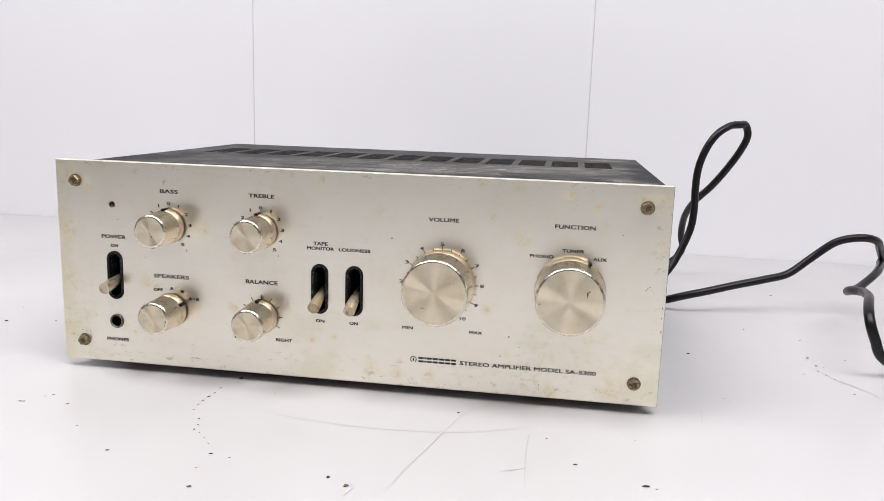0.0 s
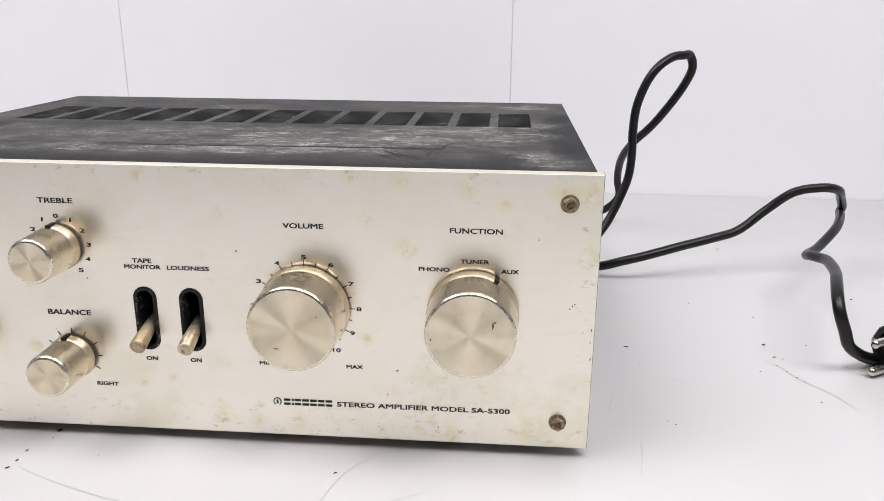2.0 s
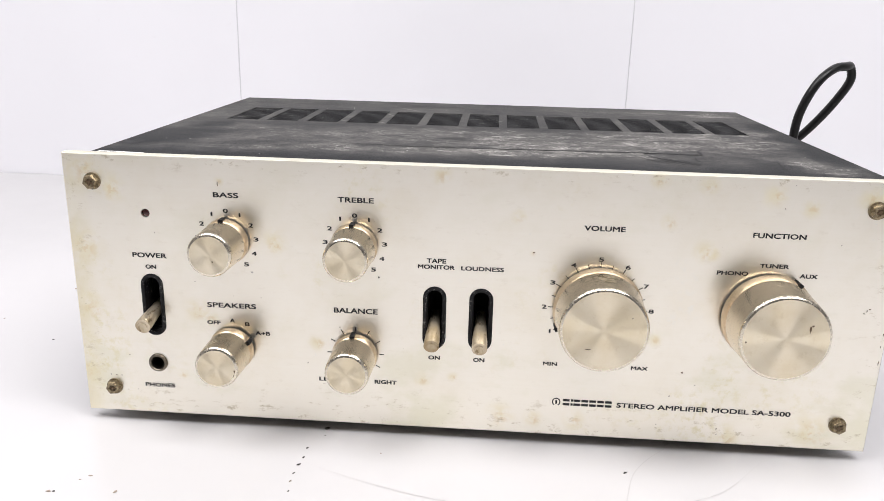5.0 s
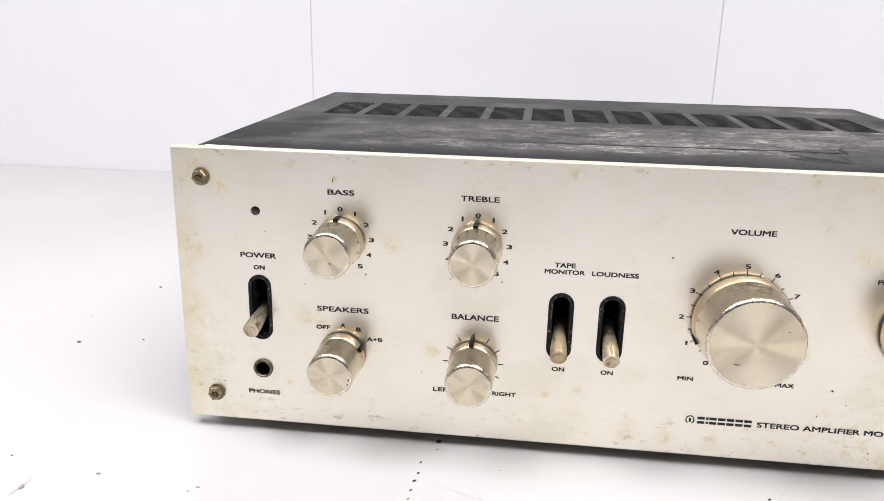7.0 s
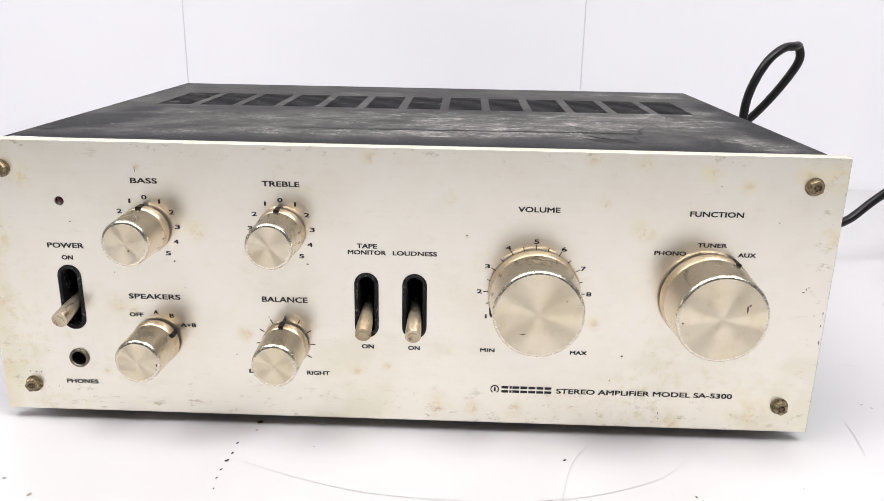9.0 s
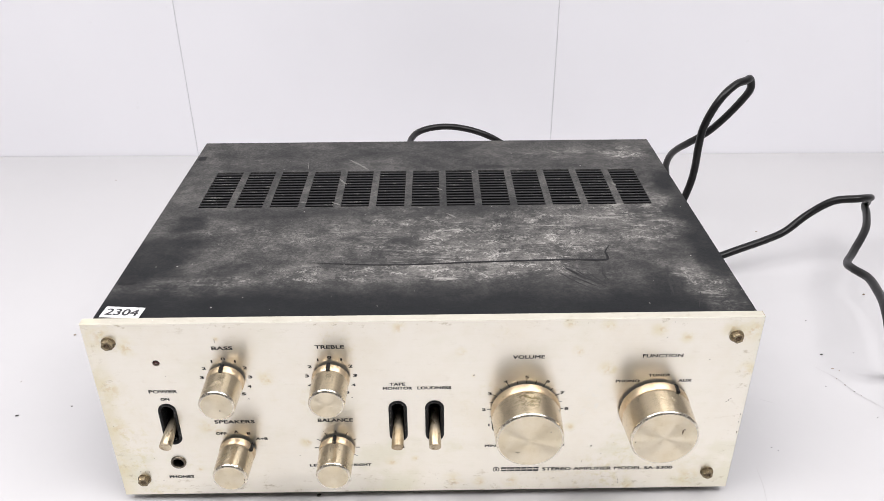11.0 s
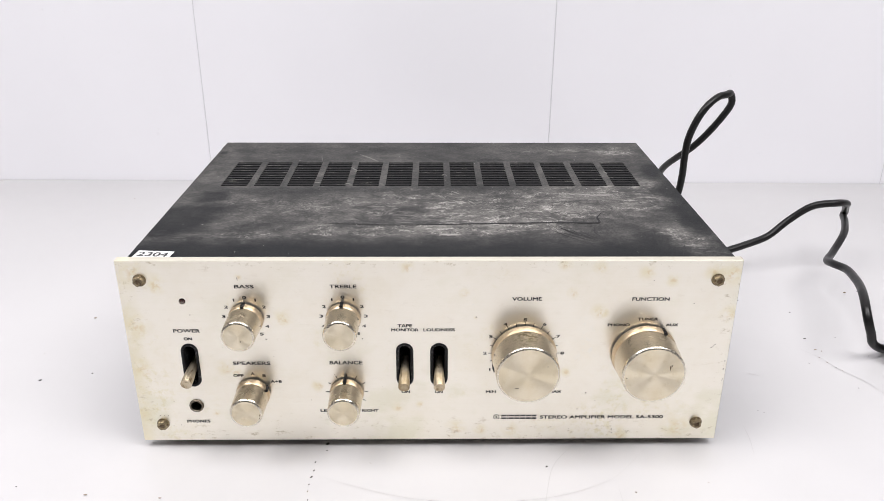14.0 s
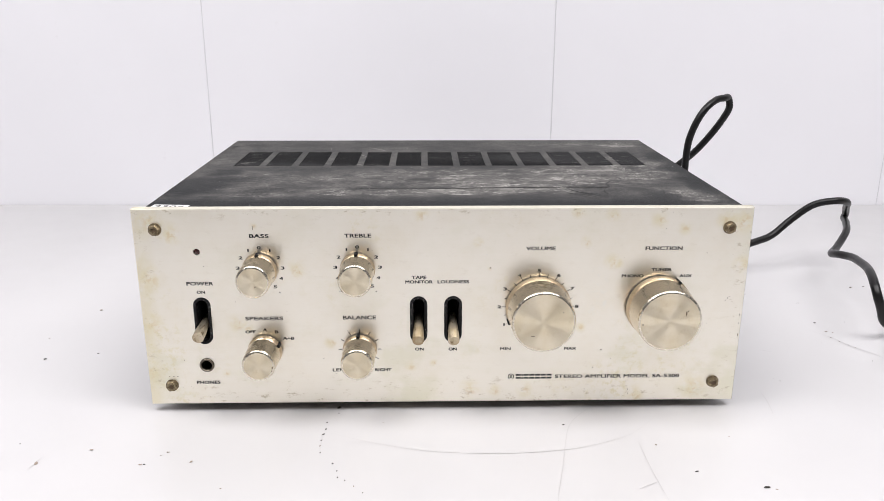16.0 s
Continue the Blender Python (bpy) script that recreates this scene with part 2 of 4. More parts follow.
def mat_cover():
    """Black painted steel under a layer of wiped and scuffed dust."""
    n = Nodes("dusty_black_paint")
    swirl = n.add("ShaderNodeTexNoise")
    swirl.inputs["Scale"].default_value, swirl.inputs["Detail"].default_value, swirl.inputs["Roughness"].default_value = 34.0, 6.0, 0.62
    n.link(n.place, swirl.inputs["Vector"])
    shift = n.add("ShaderNodeVectorMath", operation="MULTIPLY_ADD")
    n.link(swirl.outputs["Color"], shift.inputs[0])
    shift.inputs[1].default_value, shift.inputs[2].default_value = (0.050, 0.034, 0.0), (-0.025, -0.017, 0.0)
    warped = n.add("ShaderNodeVectorMath", operation="ADD")
    n.link(n.place, warped.inputs[0])
    n.link(shift.outputs[0], warped.inputs[1])

    def blot(x, y, rx, ry, turn, weight):
        m = n.add("ShaderNodeMapping", vector_type="TEXTURE")
        m.inputs["Location"].default_value = (x * 0.001, y * 0.001, 0.1225)
        m.inputs["Rotation"].default_value = (0, 0, radians(turn))
        m.inputs["Scale"].default_value = (rx * 0.001, ry * 0.001, 1.0)
        n.link(warped.outputs[0], m.inputs["Vector"])
        d = n.add("ShaderNodeVectorMath", operation="LENGTH")
        n.link(m.outputs[0], d.inputs[0])
        return n.ramp(d.outputs["Value"], 1.35, 0.45, 0.0, weight)

    bare, dusty = 0.0, 0.0
    for spot in BARE:
        bare = n.maths("MAXIMUM", bare, blot(*spot))
    for spot in DUSTY:
        dusty = n.maths("ADD", dusty, blot(*spot))
    patch = n.noise(19.0, 6.0, 0.66, (0.95, 1.05, 1), (0.4, 0.15, 0))
    blotch = n.noise(75.0, 8.0, 0.76, (0.85, 1.1, 1), (2, 3, 0))
    scratch = n.maths("MULTIPLY", n.ramp(n.noise(210.0, 6.0, 0.75, (0.26, 1, 1), (3, 1, 0)), 0.53, 0.61), n.ramp(n.noise(45.0, 5.0, 0.7, (0.5, 1, 1), (8, 1, 0)), 0.46, 0.60))
    grain = n.noise(760.0, 4.0, 0.75)
    s = n.add("ShaderNodeSeparateXYZ")
    n.link(warped.outputs[0], s.inputs[0])
    front = n.ramp(s.outputs[1], 0.016, 0.048, 0.13, 1.0)
    film = n.maths("MULTIPLY", n.ramp(patch, 0.36, 0.62, 0.32, 0.72), n.ramp(blotch, 0.38, 0.62, 0.50, 1.0))
    film = n.maths("ADD", n.maths("MULTIPLY", film, front), n.maths("MULTIPLY", n.maths("MULTIPLY", dusty, 0.46), n.ramp(blotch, 0.42, 0.56, 0.25, 1.0)))
    film = n.maths("MULTIPLY", film, n.maths("SUBTRACT", 1.0, bare))
    dust = n.maths("MULTIPLY", film, n.ramp(grain, 0.36, 0.64, 0.50, 1.0))
    rub = n.maths("MULTIPLY", n.ramp(n.noise(105.0, 8.0, 0.82, (0.8, 1.1, 1), (5, 1, 0)), 0.49, 0.62), n.ramp(grain, 0.40, 0.58))
    rub = n.maths("MULTIPLY", rub, n.maths("MULTIPLY", n.ramp(film, 0.08, 0.7, 0.06, 1.0), n.ramp(dusty, 0, 1, 0.12, 1.0)))
    rub = n.maths("MAXIMUM", rub, n.maths("MULTIPLY", scratch, n.maths("MULTIPLY", n.ramp(film, 0.05, 0.5, 0.08, 0.8), n.ramp(dusty, 0, 0.8, 0.10, 0.9))))
    fleck = n.ramp(n.noise(420.0, 1.0, 0.5, (1, 1, 1), (1, 8, 3)), 0.80, 0.82)
    colour = n.mix(dust, (0.0125, 0.0135, 0.0150), (0.160, 0.154, 0.146))
    colour = n.mix(n.maths("MULTIPLY", rub, 0.85), colour, (0.42, 0.405, 0.38))
    colour = n.mix(n.maths("MULTIPLY", fleck, 0.6), colour, (0.5, 0.48, 0.45))
    n.bump(n.maths("ADD", n.noise(1500.0, 3.0, 0.6), n.maths("MULTIPLY", blotch, 1.2)), 0.30, 0.0004)
    return n.set(Base_Color=colour, Roughness=n.ramp(n.maths("ADD", dust, rub), 0, 1, 0.60, 0.85), Specular_IOR_Level=0.08)


def mat_white(name, colour, rough, mottled=0.05, scale=9.0):
    n = Nodes(name)
    cloud = n.noise(scale, 5.0, 0.6)
    fine = n.noise(420.0, 3.0, 0.6)
    base = n.mix(n.ramp(cloud, 0.3, 0.75), tuple(c * (1 - mottled) for c in colour), colour)
    base = n.mix(n.ramp(n.noise(75.0, 4.0, 0.7, (1, 1, 1), (3, 3, 3)), 0.66, 0.82, 0, 0.14), base, (0.55, 0.53, 0.52))
    n.bump(fine, 0.05, 0.0002)
    return n.set(Base_Color=base, Roughness=n.ramp(cloud, 0.3, 0.7, rough, rough + 0.12))


def mat_cable():
    n = Nodes("black_rubber")
    f = n.noise(180.0, 4.0, 0.6)
    return n.set(Base_Color=n.mix(f, (0.005, 0.005, 0.0055), (0.010, 0.0095, 0.0095)), Roughness=n.ramp(f, 0.3, 0.7, 0.30, 0.40), Specular_IOR_Level=0.3)


def mat_brass():
    """Hex screws whose plating has gone brown."""
    n = Nodes("rusty_plated_steel")
    f = n.ramp(n.noise(700.0, 5.0, 0.7), 0.42, 0.62)
    colour = n.mix(f, (0.33, 0.27, 0.17), (0.11, 0.075, 0.04))
    n.bump(f, 0.3, 0.0002)
    return n.set(Base_Color=colour, Metallic=n.ramp(f, 0, 1, 0.85, 0.2), Roughness=n.ramp(f, 0, 1, 0.35, 0.7))


def mat_lever():
    n = Nodes("worn_nickel")
    f = n.ramp(n.noise(110.0, 4.0, 0.55, (1, 0.5, 0.5)), 0.40, 0.70)
    colour = n.mix(f, (0.63, 0.55, 0.42), (0.38, 0.29, 0.165))
    streak = n.ramp(n.noise(420.0, 4.0, 0.6, (1, 0.35, 0.35), (5, 2, 8)), 0.55, 0.66)
    colour = n.mix(n.maths("MULTIPLY", streak, 0.85), colour, (0.20, 0.14, 0.07))
    return n.set(Base_Color=colour, Metallic=n.ramp(f, 0, 1, 0.85, 0.6), Roughness=n.ramp(f, 0, 1, 0.32, 0.5))


def mat_scuffed():
    """Black plastic with chalky grey scuffs."""
    n = Nodes("scuffed_black_plastic")
    f = n.maths("MULTIPLY", n.ramp(n.noise(800.0, 4.0, 0.7), 0.55, 0.64), n.ramp(n.noise(130.0, 2.0), 0.45, 0.6))
    return n.set(Base_Color=n.mix(f, (0.006, 0.006, 0.007), (0.20, 0.195, 0.185)), Roughness=n.ramp(f, 0, 1, 0.42, 0.75), Specular_IOR_Level=0.22)


def mat_vent():
    """Black paint between the slots, with a little dust left on it."""
    n = Nodes("vent_black_paint")
    f = n.maths("MULTIPLY", n.ramp(n.noise(160.0, 5.0, 0.7, (0.5, 1, 1)), 0.54, 0.68), n.ramp(n.noise(900.0, 3.0, 0.7), 0.42, 0.6))
    return n.set(Base_Color=n.mix(f, (0.030, 0.030, 0.031), (0.17, 0.165, 0.155)), Roughness=0.75, Specular_IOR_Level=0.12)


# stains on the front: x, z and size in metres
STAINS = [(-0.085, 0.0892, 0.0085), (-0.1205, 0.0566, 0.0080), (-0.115, 0.0535, 0.0050), (-0.1075, 0.1155, 0.0030), (-0.1292, 0.0253, 0.0035), (-0.0668, 0.0443, 0.0060),
          (-0.1665, 0.1190, 0.0130), (-0.1550, 0.1110, 0.0100), (-0.1700, 0.0850, 0.0130), (-0.1700, 0.0560, 0.0110), (-0.1730, 0.0260, 0.0100), (0.0258, 0.0893, 0.0022),
          (-0.0132, 0.1215, 0.0065), (0.0194, 0.1053, 0.0045), (-0.0201, 0.0290, 0.0055), (-0.0063, 0.0308, 0.0035), (0.0150, 0.0133, 0.0090), (0.0300, 0.0125, 0.0060), (0.0480, 0.0130, 0.0070),
          (0.0808, 0.1055, 0.0050), (0.0962, 0.0935, 0.0068), (0.1000, 0.0925, 0.0040), (0.1363, 0.1132, 0.0060), (0.1217, 0.1182, 0.0075), (0.0952, 0.1215, 0.0060),
          (0.0752, 0.1230, 0.0060), (0.0796, 0.0533, 0.0050), (0.1150, 0.0090, 0.0090), (0.1500, 0.0140, 0.0130), (0.1690, 0.1180, 0.0120), (0.1590, 0.1180, 0.0080),
          (0.1720, 0.0920, 0.0080)]
# pale splashes on the front
PALE = [(0.0895, 0.0790, 0.010), (0.0935, 0.0680, 0.009), (0.0870, 0.0860, 0.006), (-0.0040, 0.0765, 0.0022), (0.0850, 0.0620, 0.006)]

PANEL, SIDE, COLLAR, SPUN = mat_panel(), mat_knob_side(), mat_collar(), mat_spun()
COVER, CABLE, SCREW, LEVER = mat_cover(), mat_cable(), mat_brass(), mat_lever()
INK = mat_plain("black_print", (0.018, 0.018, 0.02), 0.5)
BLACK = mat_plain("black_plastic", (0.006, 0.006, 0.007), 0.35, gloss=0.35)
WORN_BLACK, VENT = mat_scuffed(), mat_vent()
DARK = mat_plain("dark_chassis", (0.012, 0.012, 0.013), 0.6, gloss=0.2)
# near-black colour stands in for the shade inside openings
RECESS_SHADE = mat_plain("recess_shade", (0.004, 0.004, 0.004), 0.8, gloss=0.1)
NICKEL = mat_plain("nickel", (0.62, 0.60, 0.56), 0.2, 1.0)
DULL = mat_plain("dull_nickel", (0.33, 0.31, 0.28), 0.34, 1.0, 0.4, 500)
JACK = mat_plain("tarnished_nickel", (0.20, 0.175, 0.14), 0.38, 1.0, 0.4, 500)
RIM = mat_plain("bright_rim", (0.84, 0.77, 0.64), 0.24, 0.95, 0.3, 500)
RED = mat_plain("dark_red_lens", (0.05, 0.008, 0.008), 0.2)
LABEL = mat_plain("white_paper", (0.78, 0.78, 0.77), 0.6)
TABLE = mat_white("white_tabletop", (0.55, 0.543, 0.546), 0.28, 0.04)
WALL = mat_white("white_wall_board", (0.84, 0.835, 0.868), 0.42, 0.02, 4.0)
JOINT = mat_plain("grey_joint", (0.74, 0.74, 0.76), 0.7)
# greys of the unseen room, set by what the metal front reflects
ROOM = mat_white("unseen_room_grey", (0.22, 0.217, 0.213), 0.7, 0.03, 3.0)
FLOOR = mat_plain("grey_floor", (0.20, 0.19, 0.185), 0.5, 0, 0.2, 20)
RUBBER = mat_plain("foot_rubber", (0.02, 0.02, 0.02), 0.8)
SPECK = mat_plain("dark_debris", (0.035, 0.03, 0.028), 0.7)
CHIP = mat_plain("brown_chip", (0.14, 0.09, 0.05), 0.7)
TAN = mat_plain("pale_debris", (0.33, 0.27, 0.22), 0.7)
WIPED = mat_plain("wiped_black_paint", (0.048, 0.048, 0.049), 0.7, 0, 0.6, 900, gloss=0.1)
SCUFFED = mat_plain("pale_scuff", (0.24, 0.235, 0.22), 0.8, 0, 0.6, 1400, gloss=0.1)
MARK = mat_plain("scratch_grey", (0.53, 0.522, 0.523), 0.32)
STEEL = mat_plain("grey_steel", (0.5, 0.5, 0.5), 0.4, 0.6)


# ---- builders ----
MM = 0.001


def part(name, bm, material, parent, label="", smooth=False):
    """Links a bmesh as one mesh object under a thing or a part."""
    mesh = bpy.data.meshes.new(name)
    bm.to_mesh(mesh)
    bm.free()
    mesh.materials.append(material)
    if smooth:
        for p in mesh.polygons:
            p.use_smooth = True
        mesh.set_sharp_from_angle(angle=radians(32))
    ob = new(name, mesh)
    ob.parent = parent
    return tagged(ob, label)


def box(bm, x0, x1, y0, y1, z0, z1, bevel=0.0, seg=2):
    made = bmesh.ops.create_cube(bm, size=1.0)["verts"]
    for v in made:
        v.co = Vector(((x0 + x1) / 2 + v.co.x * (x1 - x0), (y0 + y1) / 2 + v.co.y * (y1 - y0), (z0 + z1) / 2 + v.co.z * (z1 - z0)))
    if bevel:
        edges = list({e for v in made for e in v.link_edges})
        bmesh.ops.bevel(bm, geom=edges, offset=bevel, segments=seg, affect="EDGES", profile=0.6)
    return bm


def boxed(*a, **k):
    return box(bmesh.new(), *a, **k)


def lathe(profile, x, z, seg=64):
    """Turns (radius, y) points round the line through (x, z) along y."""
    bm = bmesh.new()
    rings = []
    for r, y in profile:
        if r == 0:
            rings.append([bm.verts.new((x, y, z))])
        else:
            rings.append([bm.verts.new((x + r * math.sin(2 * math.pi * k / seg), y, z + r * math.cos(2 * math.pi * k / seg))) for k in range(seg)])
    for a, b in zip(rings[:-1], rings[1:]):
        for k in range(seg):
            l = (k + 1) % seg
            if len(a) == 1 and len(b) == 1:
                continue
            if len(a) == 1:
                bm.faces.new((a[0], b[k], b[l]))
            elif len(b) == 1:
                bm.faces.new((a[k], b[0], a[l]))
            else:
                bm.faces.new((a[k], b[k], b[l], a[l]))
    bmesh.ops.recalc_face_normals(bm, faces=bm.faces)
    return bm


def stadium(x0, x1, z0, z1, n=14):
    """An upright slot outline with round ends, as (x, z) points."""
    r, cx = (x1 - x0) / 2, (x0 + x1) / 2
    pts = [(cx + r * math.cos(a), z1 - r + r * math.sin(a)) for a in np.linspace(0, math.pi, n)]
    pts += [(cx + r * math.cos(a), z0 + r + r * math.sin(a)) for a in np.linspace(math.pi, 2 * math.pi, n)]
    return pts


def circle(x, z, r, n=28):
    return [(x + r * math.cos(2 * math.pi * k / n), z + r * math.sin(2 * math.pi * k / n)) for k in range(n)]


def plate(outer, holes, near, far, chamfer, put):
    """A sheet with openings through it; put(u, v, w) turns plan and depth into a place."""
    bm = bmesh.new()

    def loop(points, depth):
        return [bm.verts.new(put(u, v, depth)) for u, v in points]

    def edges(ring):
        return [bm.edges.new((ring[k], ring[(k + 1) % len(ring)])) for k in range(len(ring))]

    def wall(a, b):
        for k in range(len(a)):
            l = (k + 1) % len(a)
            bm.faces.new((a[k], a[l], b[l], b[k]))

    (u0, v0), (u1, v1) = outer
    c = chamfer
    inner = [(u0 + c, v0 + c), (u1 - c, v0 + c), (u1 - c, v1 - c), (u0 + c, v1 - c)]
    full = [(u0, v0), (u1, v0), (u1, v1), (u0, v1)]
    tops, bottoms = [loop(inner, near)], [loop(full, far)]
    tops += [loop(h, near) for h in holes]
    bottoms += [loop(h, far) for h in holes]
    for rings in (tops, bottoms):
        bmesh.ops.triangle_fill(bm, use_beauty=True, edges=[e for r in rings for e in edges(r)])
    middle = loop(full, near + (c if far > near else -c))
    wall(tops[0], middle)
    wall(middle, bottoms[0])
    for a, b in zip(tops[1:], bottoms[1:]):
        wall(a, b)
    bmesh.ops.recalc_face_normals(bm, faces=bm.faces)
    return bm


def ribbon(points, width, z):
    """A flat streak along (x, y) points that thins at both ends."""
    bm = bmesh.new()
    pairs = []
    for k, (x, y) in enumerate(points):
        xa, ya = points[max(k - 1, 0)]
        xb, yb = points[min(k + 1, len(points) - 1)]
        d = Vector((yb - ya, xa - xb, 0)).normalized()
        w = width * (0.25 + 0.75 * math.sin(math.pi * (k + 0.3) / (len(points) - 0.4))) / 2
        pairs.append((bm.verts.new((x + d.x * w, y + d.y * w, z)), bm.verts.new((x - d.x * w, y - d.y * w, z))))
    for (a, b), (c, e) in zip(pairs[:-1], pairs[1:]):
        bm.faces.new((a, b, e, c))
    bmesh.ops.recalc_face_normals(bm, faces=bm.faces)
    return bm


def streak(points, width, z):
    """A ragged smear along points, thin at both ends."""
    line = bend([Vector((x, y, 0)) for x, y in points], 7)
    rng = random.Random(int(points[0][0] * 1e5) + 7)
    bm = bmesh.new()
    rows = []
    for k, q in enumerate(line):
        u = k / (len(line) - 1)
        ahead = (line[min(k + 1, len(line) - 1)] - line[max(k - 1, 0)]).normalized()
        side = Vector((-ahead.y, ahead.x, 0))
        w = width * 0.5 * max(0.15, math.sin(math.pi * u) ** 0.7)
        rows.append([bm.verts.new(Vector((q.x, q.y, z)) + side * w * e * (0.35 + 0.75 * rng.random())) for e in (-1, 1)])
    for a, b in zip(rows[:-1], rows[1:]):
        bm.faces.new((a[0], b[0], b[1], a[1]))
    bmesh.ops.recalc_face_normals(bm, faces=bm.faces)
    if bm.faces[:][0].normal.z < 0:
        bmesh.ops.reverse_faces(bm, faces=bm.faces[:])
    return bm


def bend(points, steps=8):
    """A smooth line through points (Catmull-Rom)."""
    p = [Vector(q) for q in points]
    p = [p[0] * 2 - p[1]] + p + [p[-1] * 2 - p[-2]]
    out = []
    for a, b, c, d in zip(p[:-3], p[1:-2], p[2:-1], p[3:]):
        for k in range(steps):
            u = k / steps
            out.append(0.5 * (2 * b + (c - a) * u + (2 * a - 5 * b + 4 * c - d) * u * u + (3 * b - a - 3 * c + d) * u ** 3))
    return out + [p[-2]]


def tube(line, radius, seg=14):
    """A round hose along a line of places."""
    bm = bmesh.new()
    up, rings = Vector((0.3, 0.2, 1)), []
    for k, q in enumerate(line):
        d = (line[min(k + 1, len(line) - 1)] - line[max(k - 1, 0)]).normalized()
        side = d.cross(up).normalized()
        up = side.cross(d).normalized()
        r = radius(k / (len(line) - 1)) if callable(radius) else radius
        rings.append([bm.verts.new(q + r * (math.cos(2 * math.pi * j / seg) * side + math.sin(2 * math.pi * j / seg) * up)) for j in range(seg)])
    for a, b in zip(rings[:-1], rings[1:]):
        for j in range(seg):
            bm.faces.new((a[j], a[(j + 1) % seg], b[(j + 1) % seg], b[j]))
    bm.faces.new(rings[0])
    bm.faces.new(rings[-1])
    bmesh.ops.recalc_face_normals(bm, faces=bm.faces)
    return bm


def writing(body, u0, u1, v0, v1, put, parent, material, name="lettering", bold=0.105):
    """Printed characters that fill a rectangle of a surface."""
    data = bpy.data.curves.new("writing", "FONT")
    data.body, data.resolution_u = body, 3
    ob = bpy.data.objects.new("writing", data)
    scene.collection.objects.link(ob)
    bpy.context.view_layer.update()
    mesh = bpy.data.meshes.new_from_object(ob.evaluated_get(bpy.context.evaluated_depsgraph_get()))
    bpy.data.objects.remove(ob)
    bpy.data.curves.remove(data)
    xs, ys = [v.co.x for v in mesh.vertices], [v.co.y for v in mesh.vertices]
    bm, scale = bmesh.new(), MM if u1 - u0 > 0.5 else 1.0
    shift = bold * MM / scale
    for k, (du, dv) in enumerate(((-1, -0.6), (1, -0.6), (-1, 0.6), (1, 0.6))):
        verts = []
        for v in mesh.vertices:
            u = u0 + shift + (v.co.x - min(xs)) / (max(xs) - min(xs)) * (u1 - u0 - 2 * shift) + du * shift
            w = v0 + shift + (v.co.y - min(ys)) / max(max(ys) - min(ys), 1e-6) * (v1 - v0 - 2 * shift) + dv * shift
            place = put(u, w)
            verts.append(bm.verts.new(place + (put(u, w, 1e-5 * k) - place)))
        for p in mesh.polygons:
            bm.faces.new([verts[i] for i in p.vertices])
    bm.to_mesh(mesh)
    bm.free()
    mesh.materials.clear()
    mesh.materials.append(material)
    made = new(name, mesh)
    made.parent = parent
    return made


def empty(name, label, category, group="", kind=""):
    ob = new(name)
    ob.empty_display_size = 0.02
    return tagged(ob, label, category, group, kind)


# ---- the setting: added unseen room shell, and the boarded wall ----
TOP = 0.0
# floor, ceiling and three walls are added out of view to shape reflections
room_floor = tagged(part("floor", boxed(-1.9, 2.1, -2.6, 0.62, -0.80, -0.75), FLOOR, None), "unseen plain grey floor added below the table", "floor", kind="structure")
ceiling = tagged(part("ceiling", boxed(-1.9, 2.1, -2.6, 0.70, 1.55, 1.60), ROOM, None), "unseen plain grey ceiling added above the table", "ceiling", kind="structure")
for name, dims in (("added_wall_west", (-1.95, -1.90, -2.6, 0.70, -0.75, 1.55)), ("added_wall_east", (2.10, 2.15, -2.6, 0.70, -0.75, 1.55)),
                   ("added_wall_south", (-1.95, 2.15, -2.65, -2.60, -0.75, 1.55))):
    tagged(part(name, boxed(*dims), ROOM, None), "unseen plain grey wall added round the table", "wall", kind="structure")

WALL_TURN = -0.8
back = tagged(part("wall_north", boxed(-2.0, 2.2, 0.0007, 0.09, -0.75, 1.56), JOINT, None),
              "white boarded wall with thin upright joints behind the table", "wall", kind="structure")
back.matrix_basis = pose(0, 0.5198, 0, 0, 0, WALL_TURN)
edge_xs = [-0.2665 + 0.4065 * k for k in range(-4, 6)]
for xa, xb in zip(edge_xs[:-1], edge_xs[1:]):
    part("wall_board", boxed(max(xa, -1.99) + 0.0004, min(xb, 2.19) - 0.0004, 0.0, 0.0006, -0.75, 1.555, 0.0003, 1), WALL, back)

